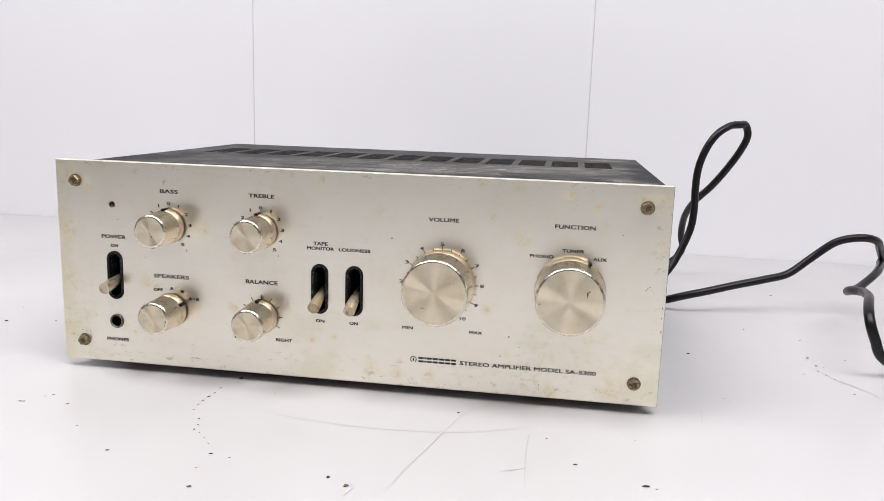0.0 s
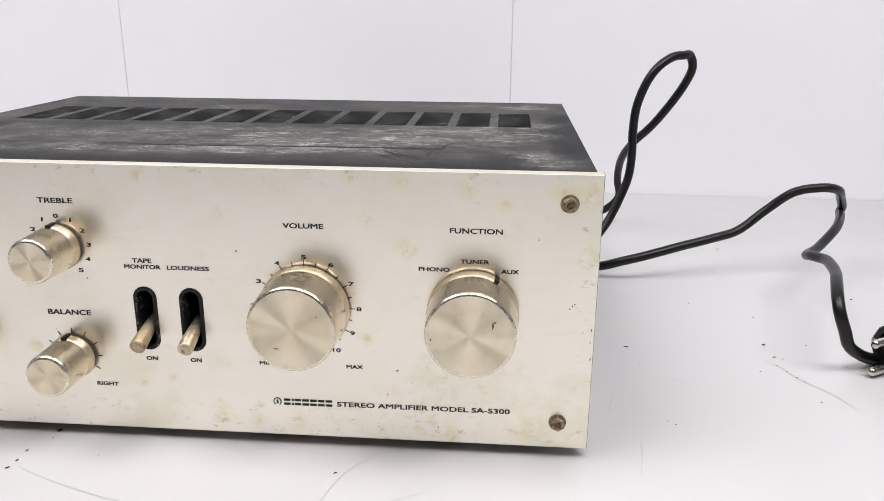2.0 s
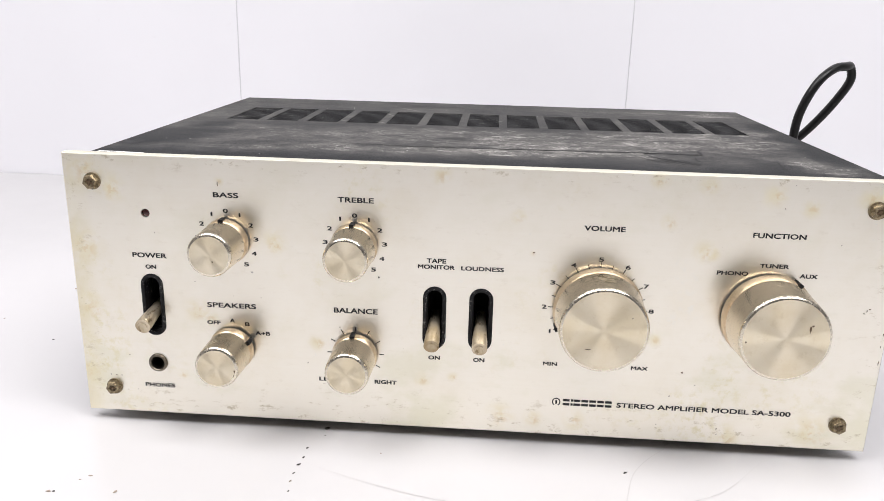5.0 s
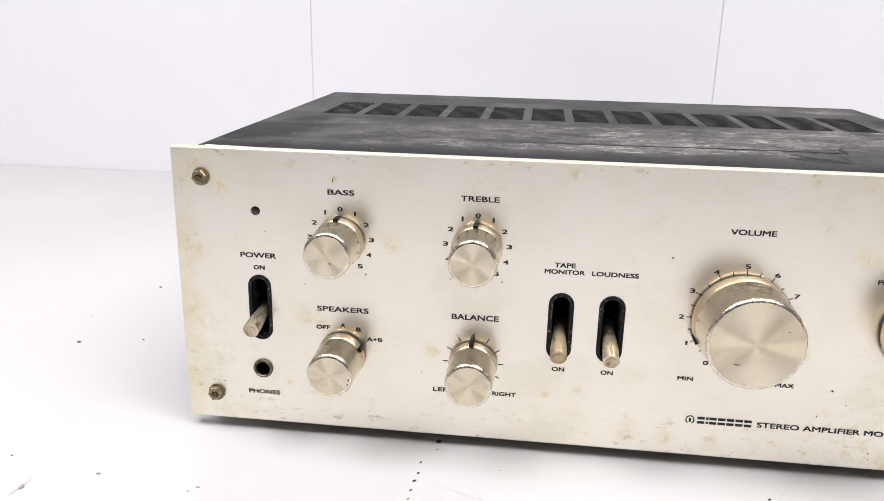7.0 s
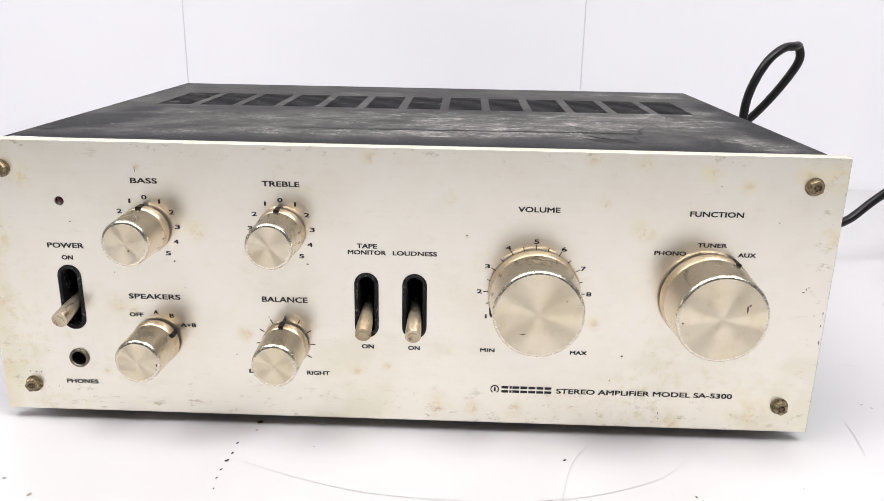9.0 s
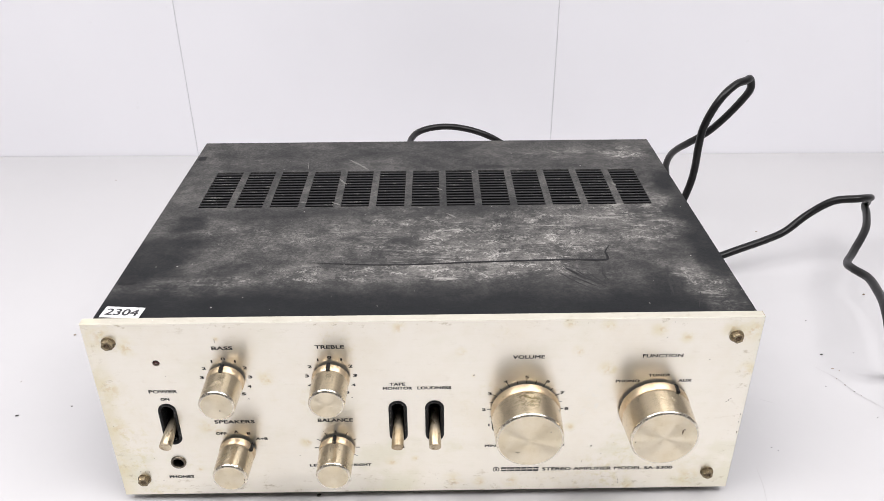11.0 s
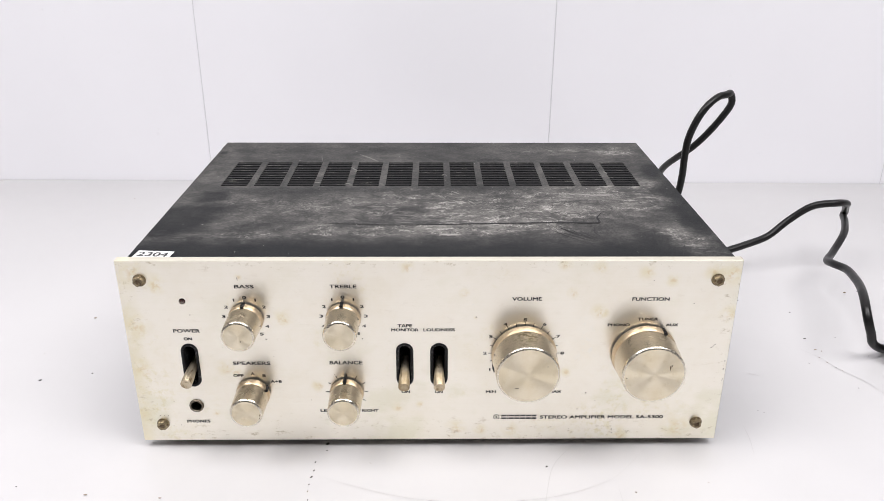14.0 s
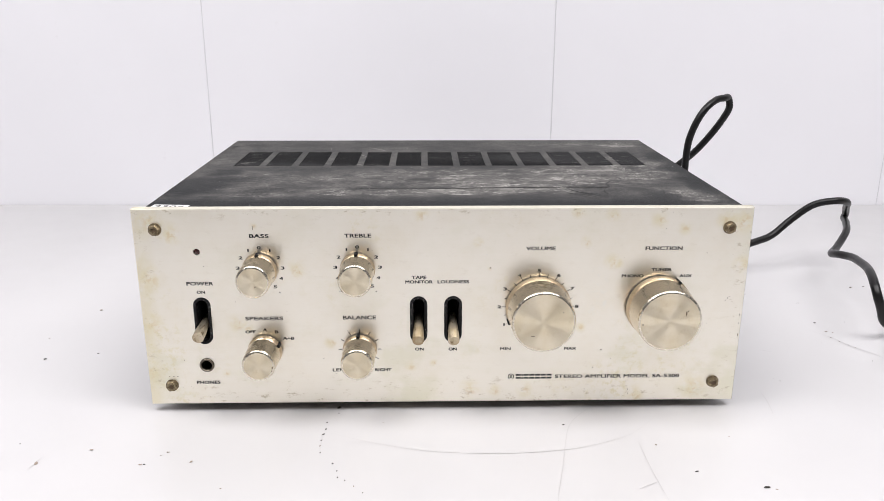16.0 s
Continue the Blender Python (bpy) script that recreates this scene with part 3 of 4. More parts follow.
# ---- table ----
table = empty("table", "white laminate table with scratches, stains and small debris", "table")
bm = boxed(-1.05, 1.15, -0.95, 0.5188, -0.03, TOP, 0.0008)
for v in bm.verts:
    if v.co.y > 0.4:
        v.co.y -= 0.01396 * v.co.x
part("tabletop", bm, TABLE, table, smooth=True)
for lx in (-0.98, 1.04):
    for ly in (-0.90, 0.42):
        part("leg", boxed(lx, lx + 0.05, ly, ly + 0.05, -0.75, -0.0302, 0.003), STEEL, table)
SCRATCHES = [
    ([(0.278, 0.118), (0.284, 0.110), (0.289, 0.103), (0.292, 0.095), (0.2945, 0.088), (0.301, 0.079), (0.306, 0.071), (0.3095, 0.062), (0.312, 0.054)], 0.0006),
    ([(0.091, 0.003), (0.080, -0.009), (0.072, -0.022), (0.0665, -0.042), (0.061, -0.066), (0.055, -0.090), (0.051, -0.112)], 0.0005),
    ([(0.131, -0.004), (0.112, -0.026), (0.098, -0.036), (0.074, -0.0455), (0.050, -0.0495), (0.025, -0.0505), (-0.010, -0.0475), (-0.040, -0.0385), (-0.067, -0.027)], 0.0003),
    ([(0.201, 0.020), (0.200, 0.006), (0.197, -0.010)], 0.0005),
    ([(0.089, 0.003), (0.094, 0.007), (0.098, 0.002)], 0.0006),
    ([(0.108, -0.039), (0.1078, -0.068), (0.109, -0.097)], 0.0005),
    ([(0.097, -0.085), (0.108, -0.079)], 0.0005),
    ([(0.033, -0.109), (0.036, -0.114), (0.034, -0.122)], 0.0008),
    ([(0.226, 0.083), (0.234, 0.079)], 0.0006),
    ([(0.194, 0.060), (0.189, 0.042)], 0.0005),
    ([(-0.2185, -0.050), (-0.2205, -0.062)], 0.0006),
]
for pts, width in SCRATCHES:
    part("scratch", ribbon([(q.x, q.y) for q in bend([(x, y, 0) for x, y in pts], 4)], width, TOP + 0.00025), MARK, table)

# ---- amplifier ----
amp = empty("stereo_amplifier", "vintage silver stereo amplifier with stained aluminium front and dusty black cover", "amplifier")
FRONT = lambda u, v, w=0.0: Vector((u, w, v))
PRINT = lambda u, v, lift=0.0: Vector((u * MM, -0.00012 - lift, v * MM))
P0, P1 = 0.0052, 0.1255
SLOTS = [(-145.2, -135.2), (-20.2, -10.0), (-0.2, 10.2)]
SLOT_Z = (43.9, 73.0)
holes = [stadium(a * MM, b * MM, SLOT_Z[0] * MM, SLOT_Z[1] * MM) for a, b in SLOTS]
holes += [circle(-0.1403, 0.0305, 0.0043), circle(-0.1404, 0.1004, 0.0019)]
panel = part("front_panel", plate(((-0.175, P0), (0.175, P1)), holes, 0.0, 0.0052, 0.0003, FRONT), PANEL, amp,
             "brushed aluminium front, yellowed and stained")

# cover with vent openings
CX0, CX1, CY0, CY1, CZ = -0.1716, 0.1740, 0.0054, 0.2508, 0.1230
VX, VY, VW, VP = -0.1497, 0.1366, 0.0187, 0.02344
VLEN, NSLAT = 0.0572, 13
XS = [CX0] + [VX + k * VP + e for k in range(13) for e in (0, VW)] + [CX1]
YS = [CY0, VY, VY + VLEN, CY1]


def vented_sheet(z0, z1):
    """A sheet of grid faces with one opening for each column of slots."""
    bm = bmesh.new()
    top = [[bm.verts.new((x, y, z1)) for y in YS] for x in XS]
    low = [[bm.verts.new((x, y, z0)) for y in YS] for x in XS]
    for i in range(len(XS) - 1):
        for j in range(3):
            if j == 1 and i % 2 == 1:
                for a, b in (((i, 1), (i + 1, 1)), ((i + 1, 1), (i + 1, 2)), ((i + 1, 2), (i, 2)), ((i, 2), (i, 1))):
                    bm.faces.new((top[a[0]][a[1]], top[b[0]][b[1]], low[b[0]][b[1]], low[a[0]][a[1]]))
                continue
            bm.faces.new((top[i][j], top[i + 1][j], top[i + 1][j + 1], top[i][j + 1]))
            bm.faces.new((low[i][j], low[i][j + 1], low[i + 1][j + 1], low[i + 1][j]))
    rim = [(i, 0) for i in range(len(XS))] + [(len(XS) - 1, j) for j in (1, 2, 3)] + [(i, 3) for i in range(len(XS) - 2, -1, -1)] + [(0, 2), (0, 1)]
    for a, b in zip(rim, rim[1:] + rim[:1]):
        bm.faces.new((top[b[0]][b[1]], top[a[0]][a[1]], low[a[0]][a[1]], low[b[0]][b[1]]))
    bmesh.ops.recalc_face_normals(bm, faces=bm.faces)
    return bm


cover = part("cover", vented_sheet(CZ - 0.0011, CZ), COVER, amp, "black painted steel cover, dusty and scuffed")
part("side_panel", boxed(CX0, CX0 + 0.0011, CY0, CY1, 0.0095, CZ - 0.0012), COVER, cover)
part("side_panel", boxed(CX1 - 0.0011, CX1, CY0, CY1, 0.0095, CZ - 0.0012), COVER, cover)
pitch = VLEN / (NSLAT + 0.55)
slat_mesh = None
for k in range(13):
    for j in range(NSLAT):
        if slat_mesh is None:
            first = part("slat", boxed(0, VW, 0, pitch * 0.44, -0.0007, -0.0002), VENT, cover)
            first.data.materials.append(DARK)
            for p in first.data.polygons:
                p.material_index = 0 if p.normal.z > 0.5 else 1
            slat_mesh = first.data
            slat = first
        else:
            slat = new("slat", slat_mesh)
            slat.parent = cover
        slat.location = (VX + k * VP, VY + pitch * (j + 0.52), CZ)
# tray and inner sheet coloured near-black as the shade behind the openings
part("chassis", boxed(CX0 + 0.0012, CX1 - 0.0012, 0.0056, CY1 - 0.0019, 0.0090, 0.0105), RECESS_SHADE, amp, "sheet metal chassis tray coloured near-black for the shade inside")
part("rear_panel", boxed(CX0 + 0.00115, CX1 - 0.00115, CY1 - 0.0018, CY1 - 0.0004, 0.0107, CZ - 0.0013), DARK, amp)
part("sub_panel", boxed(CX0 + 0.002, CX1 - 0.002, 0.0240, 0.0250, 0.0107, CZ - 0.0013), RECESS_SHADE, amp)
for fx in (-0.145, 0.147):
    for fy in (0.035, 0.222):
        bm = bmesh.new()
        bmesh.ops.create_cone(bm, cap_ends=True, segments=24, radius1=0.008, radius2=0.0095, depth=0.0088, matrix=Matrix.Translation((fx, fy, 0.0045)))
        part("foot", bm, RUBBER, amp)

# hair and wipe marks in the dust
part("dust_mark", ribbon([(q.x, q.y) for q in bend([(-0.068, 0.0635, 0), (-0.02, 0.0600, 0), (0.03, 0.0622, 0), (0.08, 0.0640, 0), (0.103, 0.0632, 0), (0.107, 0.0655, 0), (0.107, 0.073, 0), (0.111, 0.081, 0)], 5)], 0.0018, CZ + 0.0002), DARK, cover)
WIPES = [([(0.078, 0.058), (0.084, 0.050), (0.089, 0.043)], 0.0016), ([(0.081, 0.055), (0.089, 0.045), (0.097, 0.037)], 0.0019), ([(0.086, 0.052), (0.093, 0.043), (0.100, 0.034)], 0.0017),
         ([(0.080, 0.048), (0.088, 0.041), (0.098, 0.032)], 0.0014), ([(0.092, 0.050), (0.096, 0.043), (0.101, 0.037)], 0.0012), ([(0.075, 0.051), (0.083, 0.041), (0.091, 0.033)], 0.0013),
         ([(0.102, 0.057), (0.101, 0.048), (0.103, 0.040)], 0.0010), ([(0.150, 0.028), (0.148, 0.021), (0.145, 0.013)], 0.0012),
         ([(0.157, 0.017), (0.165, 0.022)], 0.0014), ([(0.138, 0.052), (0.136, 0.038), (0.135, 0.026)], 0.0022), ([(0.141, 0.044), (0.139, 0.034)], 0.0012)]
SCUFFS = [([(-0.057, 0.215), (-0.049, 0.206), (-0.041, 0.196)], 0.0026), ([(0.014, 0.125), (0.017, 0.122), (0.020, 0.118)], 0.0024),
          ([(0.025, 0.106), (0.028, 0.101), (0.031, 0.096)], 0.0018), ([(-0.061, 0.181), (-0.055, 0.171)], 0.0020), ([(-0.062, 0.143), (-0.056, 0.139)], 0.0022),
          ([(-0.084, 0.144), (-0.079, 0.143)], 0.0020), ([(-0.029, 0.093), (-0.025, 0.093)], 0.0014), ([(0.008, 0.164), (0.012, 0.160)], 0.0018),
          ([(-0.087, 0.210), (-0.085, 0.198)], 0.0008), ([(-0.010, 0.111), (-0.006, 0.108)], 0.0012), ([(0.095, 0.229), (0.101, 0.224)], 0.0030),
          ([(0.130, 0.170), (0.132, 0.165)], 0.0020), ([(-0.005, 0.134), (-0.001, 0.133)], 0.0012), ([(-0.021, 0.064), (-0.011, 0.064)], 0.0012)]
for pts, width in WIPES:
    part("wipe_mark", streak(pts, width, CZ + 0.00016), WIPED, cover)
for pts, width in SCUFFS:
    part("scuff", streak(pts, width, CZ + 0.00020), SCUFFED, cover)

# rectangles of clean paint where small labels came off
for x, y, w, d in ((-0.1655, 0.0470, 0.0085, 0.0105), (-0.1672, 0.2200, 0.0060, 0.0075)):
    bm = bmesh.new()
    bm.faces.new([bm.verts.new((x + w * u, y + d * v, CZ + 0.00014)) for u, v in ((-0.5, -0.48), (0.5, -0.52), (0.47, 0.5), (-0.5, 0.46))])
    part("label_trace", bm, DARK, cover, "clean black rectangle left by a removed label")

# number sticker
turn = pose(-0.158, 0.0140, CZ, 0, 0, -5)
bm = boxed(-0.0105, 0.0105, -0.0050, 0.0050, 0.0001, 0.00025)
bm.transform(turn)
sticker = part("sticker", bm, LABEL, cover, "white number sticker")
writing("2304", -0.0088, 0.0088, -0.0030, 0.0030, lambda u, v, lift=0.0: turn @ Vector((u, v, 0.0004 + lift)), sticker, INK, "numerals", 0.16)

# knobs
SMALL = dict(base=10.1, waist=9.75, front=9.35, deep=22.6, band=6.4)
LARGE = dict(base=19.1, waist=18.6, front=17.9, deep=25.0, band=7.4)


def knob(x, z, size, angle, label):
    b, w, f, d, h = (size[k] * MM for k in ("base", "waist", "front", "deep", "band"))
    x, z = x * MM, z * MM
    body = part("knob", lathe([(w - 0.0009, -h + 0.0001), (w - 0.0009, -h - 0.0003), (w - 0.0001, -h - 0.0004), (w, -h - 0.0007), (w - 0.00002, -h - 0.0011), (f + 0.00002, -d + 0.0019), (f, -d + 0.0015)], x, z), SIDE, amp, label, True)
    part("rim", lathe([(f, -d + 0.0015), (f - 0.00002, -d + 0.0012), (f - 0.0002, -d + 0.0008), (f - 0.0005, -d + 0.0004), (f - 0.0009, -d + 0.0001), (f - 0.0013, -d)], x, z), RIM, body, "bright turned rim", True)
    part("collar", lathe([(b - 0.0030, -0.0017), (b - 0.0003, -0.0018), (b, -0.0022), (b - 0.0003, -h + 0.0012), (b - 0.0007, -h + 0.0004), (w - 0.0010, -h), (0, -h)], x, z), COLLAR, body, "tarnished collar", True)
    # black ring added behind the collar as the shade in its gap
    part("gap_shade", lathe([(b - 0.0005, -0.00185), (b - 0.0005, -0.00165), (b - 0.0030, -0.00160), (0.0031, -0.00160)], x, z, 40), BLACK, body, "black ring added to darken the gap behind the collar")
    face = lathe([(f - 0.0013, 0), (f * 0.66, 0.00002), (f * 0.33, 0.00002), (0, 0)], 0, 0, 96)
    made = part("knob_face", face, SPUN, body, "spun aluminium face")
    made.location = (x, -d, z)
    bm = boxed(-0.0010, 0.0010, -h - 0.0003, -0.0014, b - 0.0018, b + 0.0006, 0.0003)
    bm.transform(Matrix.Translation((x, 0, z)) @ Matrix.Rotation(radians(angle), 4, "Y"))
    part("pointer", bm, BLACK, body, "black pointer notch")
    part("shaft", lathe([(0.003, 0.010), (0.003, -0.002), (0, -0.002)], x, z, 20), DULL, body)
    return body


KNOBS = {"bass": (-105.2, 89.7, SMALL, -2), "treble": (-49.7, 89.9, SMALL, -2), "speakers": (-105.2, 40.0, SMALL, 61), "balance": (-49.8, 40.0, SMALL, -3),
         "volume": (54.5, 66.2, LARGE, -113), "function": (124.7, 66.4, LARGE, 30)}
NICKS = {"function": ((8.6, 4.8, 0.8, 3.0), (9.4, 6.2, 1.0, 0.8), (-15.2, -1.8, 0.8, 0.8)), "bass": ((1.4, -2.6, 0.7, 0.7),), "volume": ((10.5, 6.0, 0.7, 0.4), (-6.0, -8.0, 2.6, 0.35)),
         "speakers": ((7.9, -1.0, 0.7, 1.2), (7.5, -3.0, 0.6, 0.7))}
for who, (x, z, size, angle) in KNOBS.items():
    made = knob(x, z, size, angle, "small turned aluminium knob" if size is SMALL else "large turned aluminium knob")
    for dx, dz, w, h in NICKS.get(who, ()):
        bm = bmesh.new()
        bm.faces.new([bm.verts.new(((x + dx + w * 0.5 * math.cos(a)) * MM, -size["deep"] * MM - 0.00012, (z + dz + h * 0.5 * math.sin(a) * (1 + 0.3 * math.sin(3 * a))) * MM)) for a in np.linspace(0, 2 * math.pi, 9)[:-1]])
        part("nick", bm, CHIP, made)

# toggle switches
TIPS = [(-140.7, -11.5, 52.6), (-15.4, -11.0, 49.8), (5.1, -11.0, 49.6)]
for (a, b), tip in zip(SLOTS, TIPS):
    cx = (a + b) / 2 * MM
    za, zb = SLOT_Z[0] * MM, SLOT_Z[1] * MM
    bm = bmesh.new()
    rings = []
    for inset, depth in ((0.0001, 0.0040), (0.0001, -0.0004), (0.0006, -0.0007), (0.0016, -0.0005), (0.0020, 0.0010), (0.0024, 0.0150)):
        rings.append([bm.verts.new((u, depth, v)) for u, v in stadium(a * MM + inset, b * MM - inset, za + inset, zb - inset)])
    for r, s in zip(rings[:-1], rings[1:]):
        for k in range(len(r)):
            l = (k + 1) % len(r)
            bm.faces.new((r[k], r[l], s[l], s[k]))
    bmesh.ops.recalc_face_normals(bm, faces=bm.faces)
    switch = part("toggle_switch", bm, WORN_BLACK, amp, "black slotted switch surround", True)
    # near-black sheet paints the shade at the back of the slot
    part("switch_well", boxed(cx - 0.0052, cx + 0.0052, 0.0152, 0.0165, za, zb), RECESS_SHADE, switch)
    end = Vector(tip) * MM
    root = Vector((cx, 0.0115, 0.0570))
    ahead = (end - root).normalized()
    line = [root + (end - root) * u for u in np.linspace(0, 1, 10)]
    rad = lambda u: 0.0021 + 0.0012 * min(1, u / 0.8)
    lever = part("lever", tube(line, rad, 20), LEVER, switch, "worn nickel bat lever", True)
    part("lever_end", tube([end + ahead * 0.00005, end + ahead * 0.0003], 0.0021, 6), LEVER, lever)

# phone jack, lamp, screws
jack = part("phone_jack", lathe([(0.0043, 0.004), (0.0043, -0.0006), (0.0040, -0.0011), (0.0033, -0.0012), (0.0030, -0.0008), (0.0029, 0.010)], -0.1403, 0.0305, 36), JACK, amp, "nickel phone jack ring", True)
part("jack_hole", lathe([(0.0029, 0.0098), (0, 0.0098)], -0.1403, 0.0305, 24), RECESS_SHADE, jack)
part("indicator_lamp", lathe([(0.0019, 0.004), (0.0019, 0.0012), (0.0012, 0.0007), (0, 0.0005)], -0.1404, 0.1004, 24), RED, amp, "dark red unlit lamp", True)


def hex_screw(x, z, angle):
    bm = bmesh.new()
    rings = []
    for r, y in ((0.0033, 0.001), (0.0033, -0.0022), (0.0029, -0.0030), (0.0017, -0.0030), (0.0014, -0.0022)):
        rings.append([bm.verts.new((x + r * math.cos(radians(angle + 60 * k)), y, z + r * math.sin(radians(angle + 60 * k)))) for k in range(6)])
    for r, s in zip(rings[:-1], rings[1:]):
        for k in range(6):
            bm.faces.new((r[k], r[(k + 1) % 6], s[(k + 1) % 6], s[k]))
    bm.faces.new(rings[-1])
    bmesh.ops.recalc_face_normals(bm, faces=bm.faces)
    head = part("screw", bm, SCREW, amp, "rusty hex-head screw")
    part("washer", lathe([(0.0038, 0.0003), (0.0037, -0.0004), (0.003, -0.0005)], x, z, 24), SCREW, head)
    bm = box(bmesh.new(), -0.0016, 0.0016, -0.0027, -0.0021, -0.00035, 0.00035)
    box(bm, -0.00035, 0.00035, -0.00272, -0.0021, -0.0016, 0.0016)
    bm.transform(Matrix.Translation((x, 0, z)) @ Matrix.Rotation(radians(angle * 2), 4, "Y"))
    part("recess", bm, CHIP, head)


for x, z, angle in ((-0.1625, 0.1136, 12), (0.1620, 0.1136, 25), (-0.1619, 0.0175, 5), (0.1618, 0.0175, 33)):
    hex_screw(x, z, angle)

# ---- printing on the front: words, then scales ----
WORDS = [("BASS", -110.2, -99.2, 108.5, 110.8), ("TREBLE", -56.8, -41.5, 108.5, 110.8), ("POWER", -147.8, -132.5, 80.3, 82.6), ("ON", -142.4, -137.6, 75.2, 77.2),
         ("SPEAKERS", -115.8, -93.8, 58.6, 61.0), ("OFF", -116.3, -110.3, 50.5, 52.4), ("A", -105.9, -103.8, 51.8, 53.7), ("B", -99.2, -97.1, 50.4, 52.3),
         ("A+B", -94.7, -88.0, 46.3, 48.2), ("PHONES", -147.3, -133.3, 18.2, 20.3), ("BALANCE", -59.2, -39.9, 58.8, 61.3), ("LEFT", -66.4, -57.6, 25.7, 27.7),
         ("RIGHT", -41.3, -31.4, 25.6, 27.6), ("TAPE", -18.9, -10.5, 83.5, 85.6), ("MONITOR", -22.6, -6.8, 80.8, 82.8), ("LOUDNESS", -4.1, 14.1, 80.8, 82.8),
         ("ON", -17.4, -12.2, 38.8, 40.8), ("ON", 2.4, 7.4, 38.7, 40.7), ("VOLUME", 46.4, 63.3, 100.5, 102.8), ("FUNCTION", 114.8, 136.1, 100.3, 102.6),
         ("TUNER", 119.2, 131.0, 87.6, 89.5), ("PHONO", 102.2, 115.0, 83.9, 85.8), ("AUX", 135.8, 143.0, 83.8, 85.7), ("MIN", 33.0, 39.2, 38.8, 40.6),
         ("MAX", 71.0, 78.2, 38.7, 40.5), ("STEREO AMPLIFIER MODEL SA-5300", 66.3, 141.4, 20.2, 22.6)]
for body, *rect in WORDS:
    writing(body, *rect, PRINT, panel, INK)


def figure(body, x, z, high=1.9):
    wide = 0.8 if body == "1" else (3.4 if body == "10" else 2.2)
    writing(body, x - wide / 2, x + wide / 2, z - high / 2, z + high / 2, PRINT, panel, INK, "numeral", 0.09)


for kx, kz in ((-105.2, 89.7), (-49.7, 89.9)):
    for k in range(-5, 6):
        a = radians(28.6 * k)
        figure(str(abs(k)), kx + 13.3 * math.sin(a) * (0.96 if abs(k) < 5 else 1.0), kz + 13.1 * math.cos(a))
    writing("+", kx + 9.9, kx + 10.8, kz - 14.3, kz - 13.4, PRINT, panel, INK, "numeral")
    writing("-", kx - 11.0, kx - 9.6, kz - 14.0, kz - 13.7, PRINT, panel, INK, "numeral")


def tick(x, z, r0, r1, degrees, wide=0.35):
    bm = bmesh.new()
    a = radians(degrees)
    s, c = math.sin(a), math.cos(a)
    quad = [(r0, -wide / 2), (r1, -wide / 2), (r1, wide / 2), (r0, wide / 2)]
    bm.faces.new([bm.verts.new(PRINT(x + r * s + w * c, z + r * c - w * s)) for r, w in quad])
    part("scale_mark", bm, INK, panel)


vx, vz = 54.5, 66.2
for k in range(11):
    a = radians(-150 + 30 * k)
    figure(str(k), vx + 22.6 * math.sin(a) + (1.3 if k == 10 else 0), vz + 22.1 * math.cos(a))
for k in range(21):
    tick(vx, vz, 18.2, 20.9 if k % 2 == 0 else 20.3, -150 + 15 * k)
for degrees in (-120, -90, -60, -30, 0, 30, 60, 90, 120):
    tick(-49.8, 40.0, 10.4, 12.6, degrees, 0.4)

# chips and nicks on the front
for x, z, w, h in ((-163.0, 23.4, 0.7, 0.5), (-160.5, 23.2, 0.6, 0.5), (-158.1, 23.2, 0.6, 0.5), (173.6, 60.5, 0.4, 1.4), (173.4, 55.0, 0.4, 1.0), (173.8, 47.5, 0.4, 2.2),
                   (164.2, 69.6, 1.1, 0.4), (165.2, 70.8, 0.4, 1.2), (166.2, 71.6, 0.9, 0.4), (-108.0, 114.4, 0.35, 2.4), (110.6, 12.4, 0.4, 1.2), (110.9, 9.8, 0.4, 0.7),
                   (-137.0, 91.8, 0.6, 0.4), (26.2, 90.1, 0.9, 0.7), (126.0, 113.0, 0.5, 0.4), (-153.4, 33.6, 0.4, 0.4), (-151.0, 16.6, 0.5, 0.4), (93.0, 38.7, 0.9, 0.9),
                   (-120.6, 70.2, 0.5, 0.4), (150.5, 98.6, 0.5, 0.5), (88.6, 27.2, 0.5, 0.8), (99.0, 33.0, 0.5, 0.4)):
    bm = bmesh.new()
    bm.faces.new([bm.verts.new(PRINT(x + w * 0.5 * math.cos(a) * (1 + 0.3 * math.sin(5 * a + x)), z + h * 0.5 * math.sin(a))) for a in np.linspace(0, 2 * math.pi, 9)[:-1]])
    part("wear_mark", bm, CHIP, panel)

# maker's mark and name as plain shapes
for k in range(7):
    x = 42.8 + 3.45 * k - (2.2 if k > 1 else 0)
    w = 0.95 if k == 1 else 2.95
    for z0, z1 in ((20.0, 21.15), (21.95, 23.1)):
        bm = bmesh.new()
        bm.faces.new([bm.verts.new(PRINT(u, v)) for u, v in ((x, z0), (x + w, z0), (x + w, z1), (x, z1))])
        part("name_bar", bm, INK, panel)
bm = bmesh.new()
ring = [[bm.verts.new(PRINT(39.9 + r * 0.95 * math.cos(a), 21.5 + r * math.sin(a))) for r in (1.45, 1.95)] for a in np.linspace(radians(-60), radians(240), 31)]
for a, b in zip(ring[:-1], ring[1:]):
    bm.faces.new((a[0], a[1], b[1], b[0]))
part("maker_mark", bm, INK, panel)
bm = bmesh.new()
bm.faces.new([bm.verts.new(PRINT(39.9 + u, 21.5 + v)) for u, v in ((-0.42, -1.0), (0.42, -1.0), (0.42, 0.85), (-0.42, 0.85))])
part("maker_mark", bm, INK, panel)

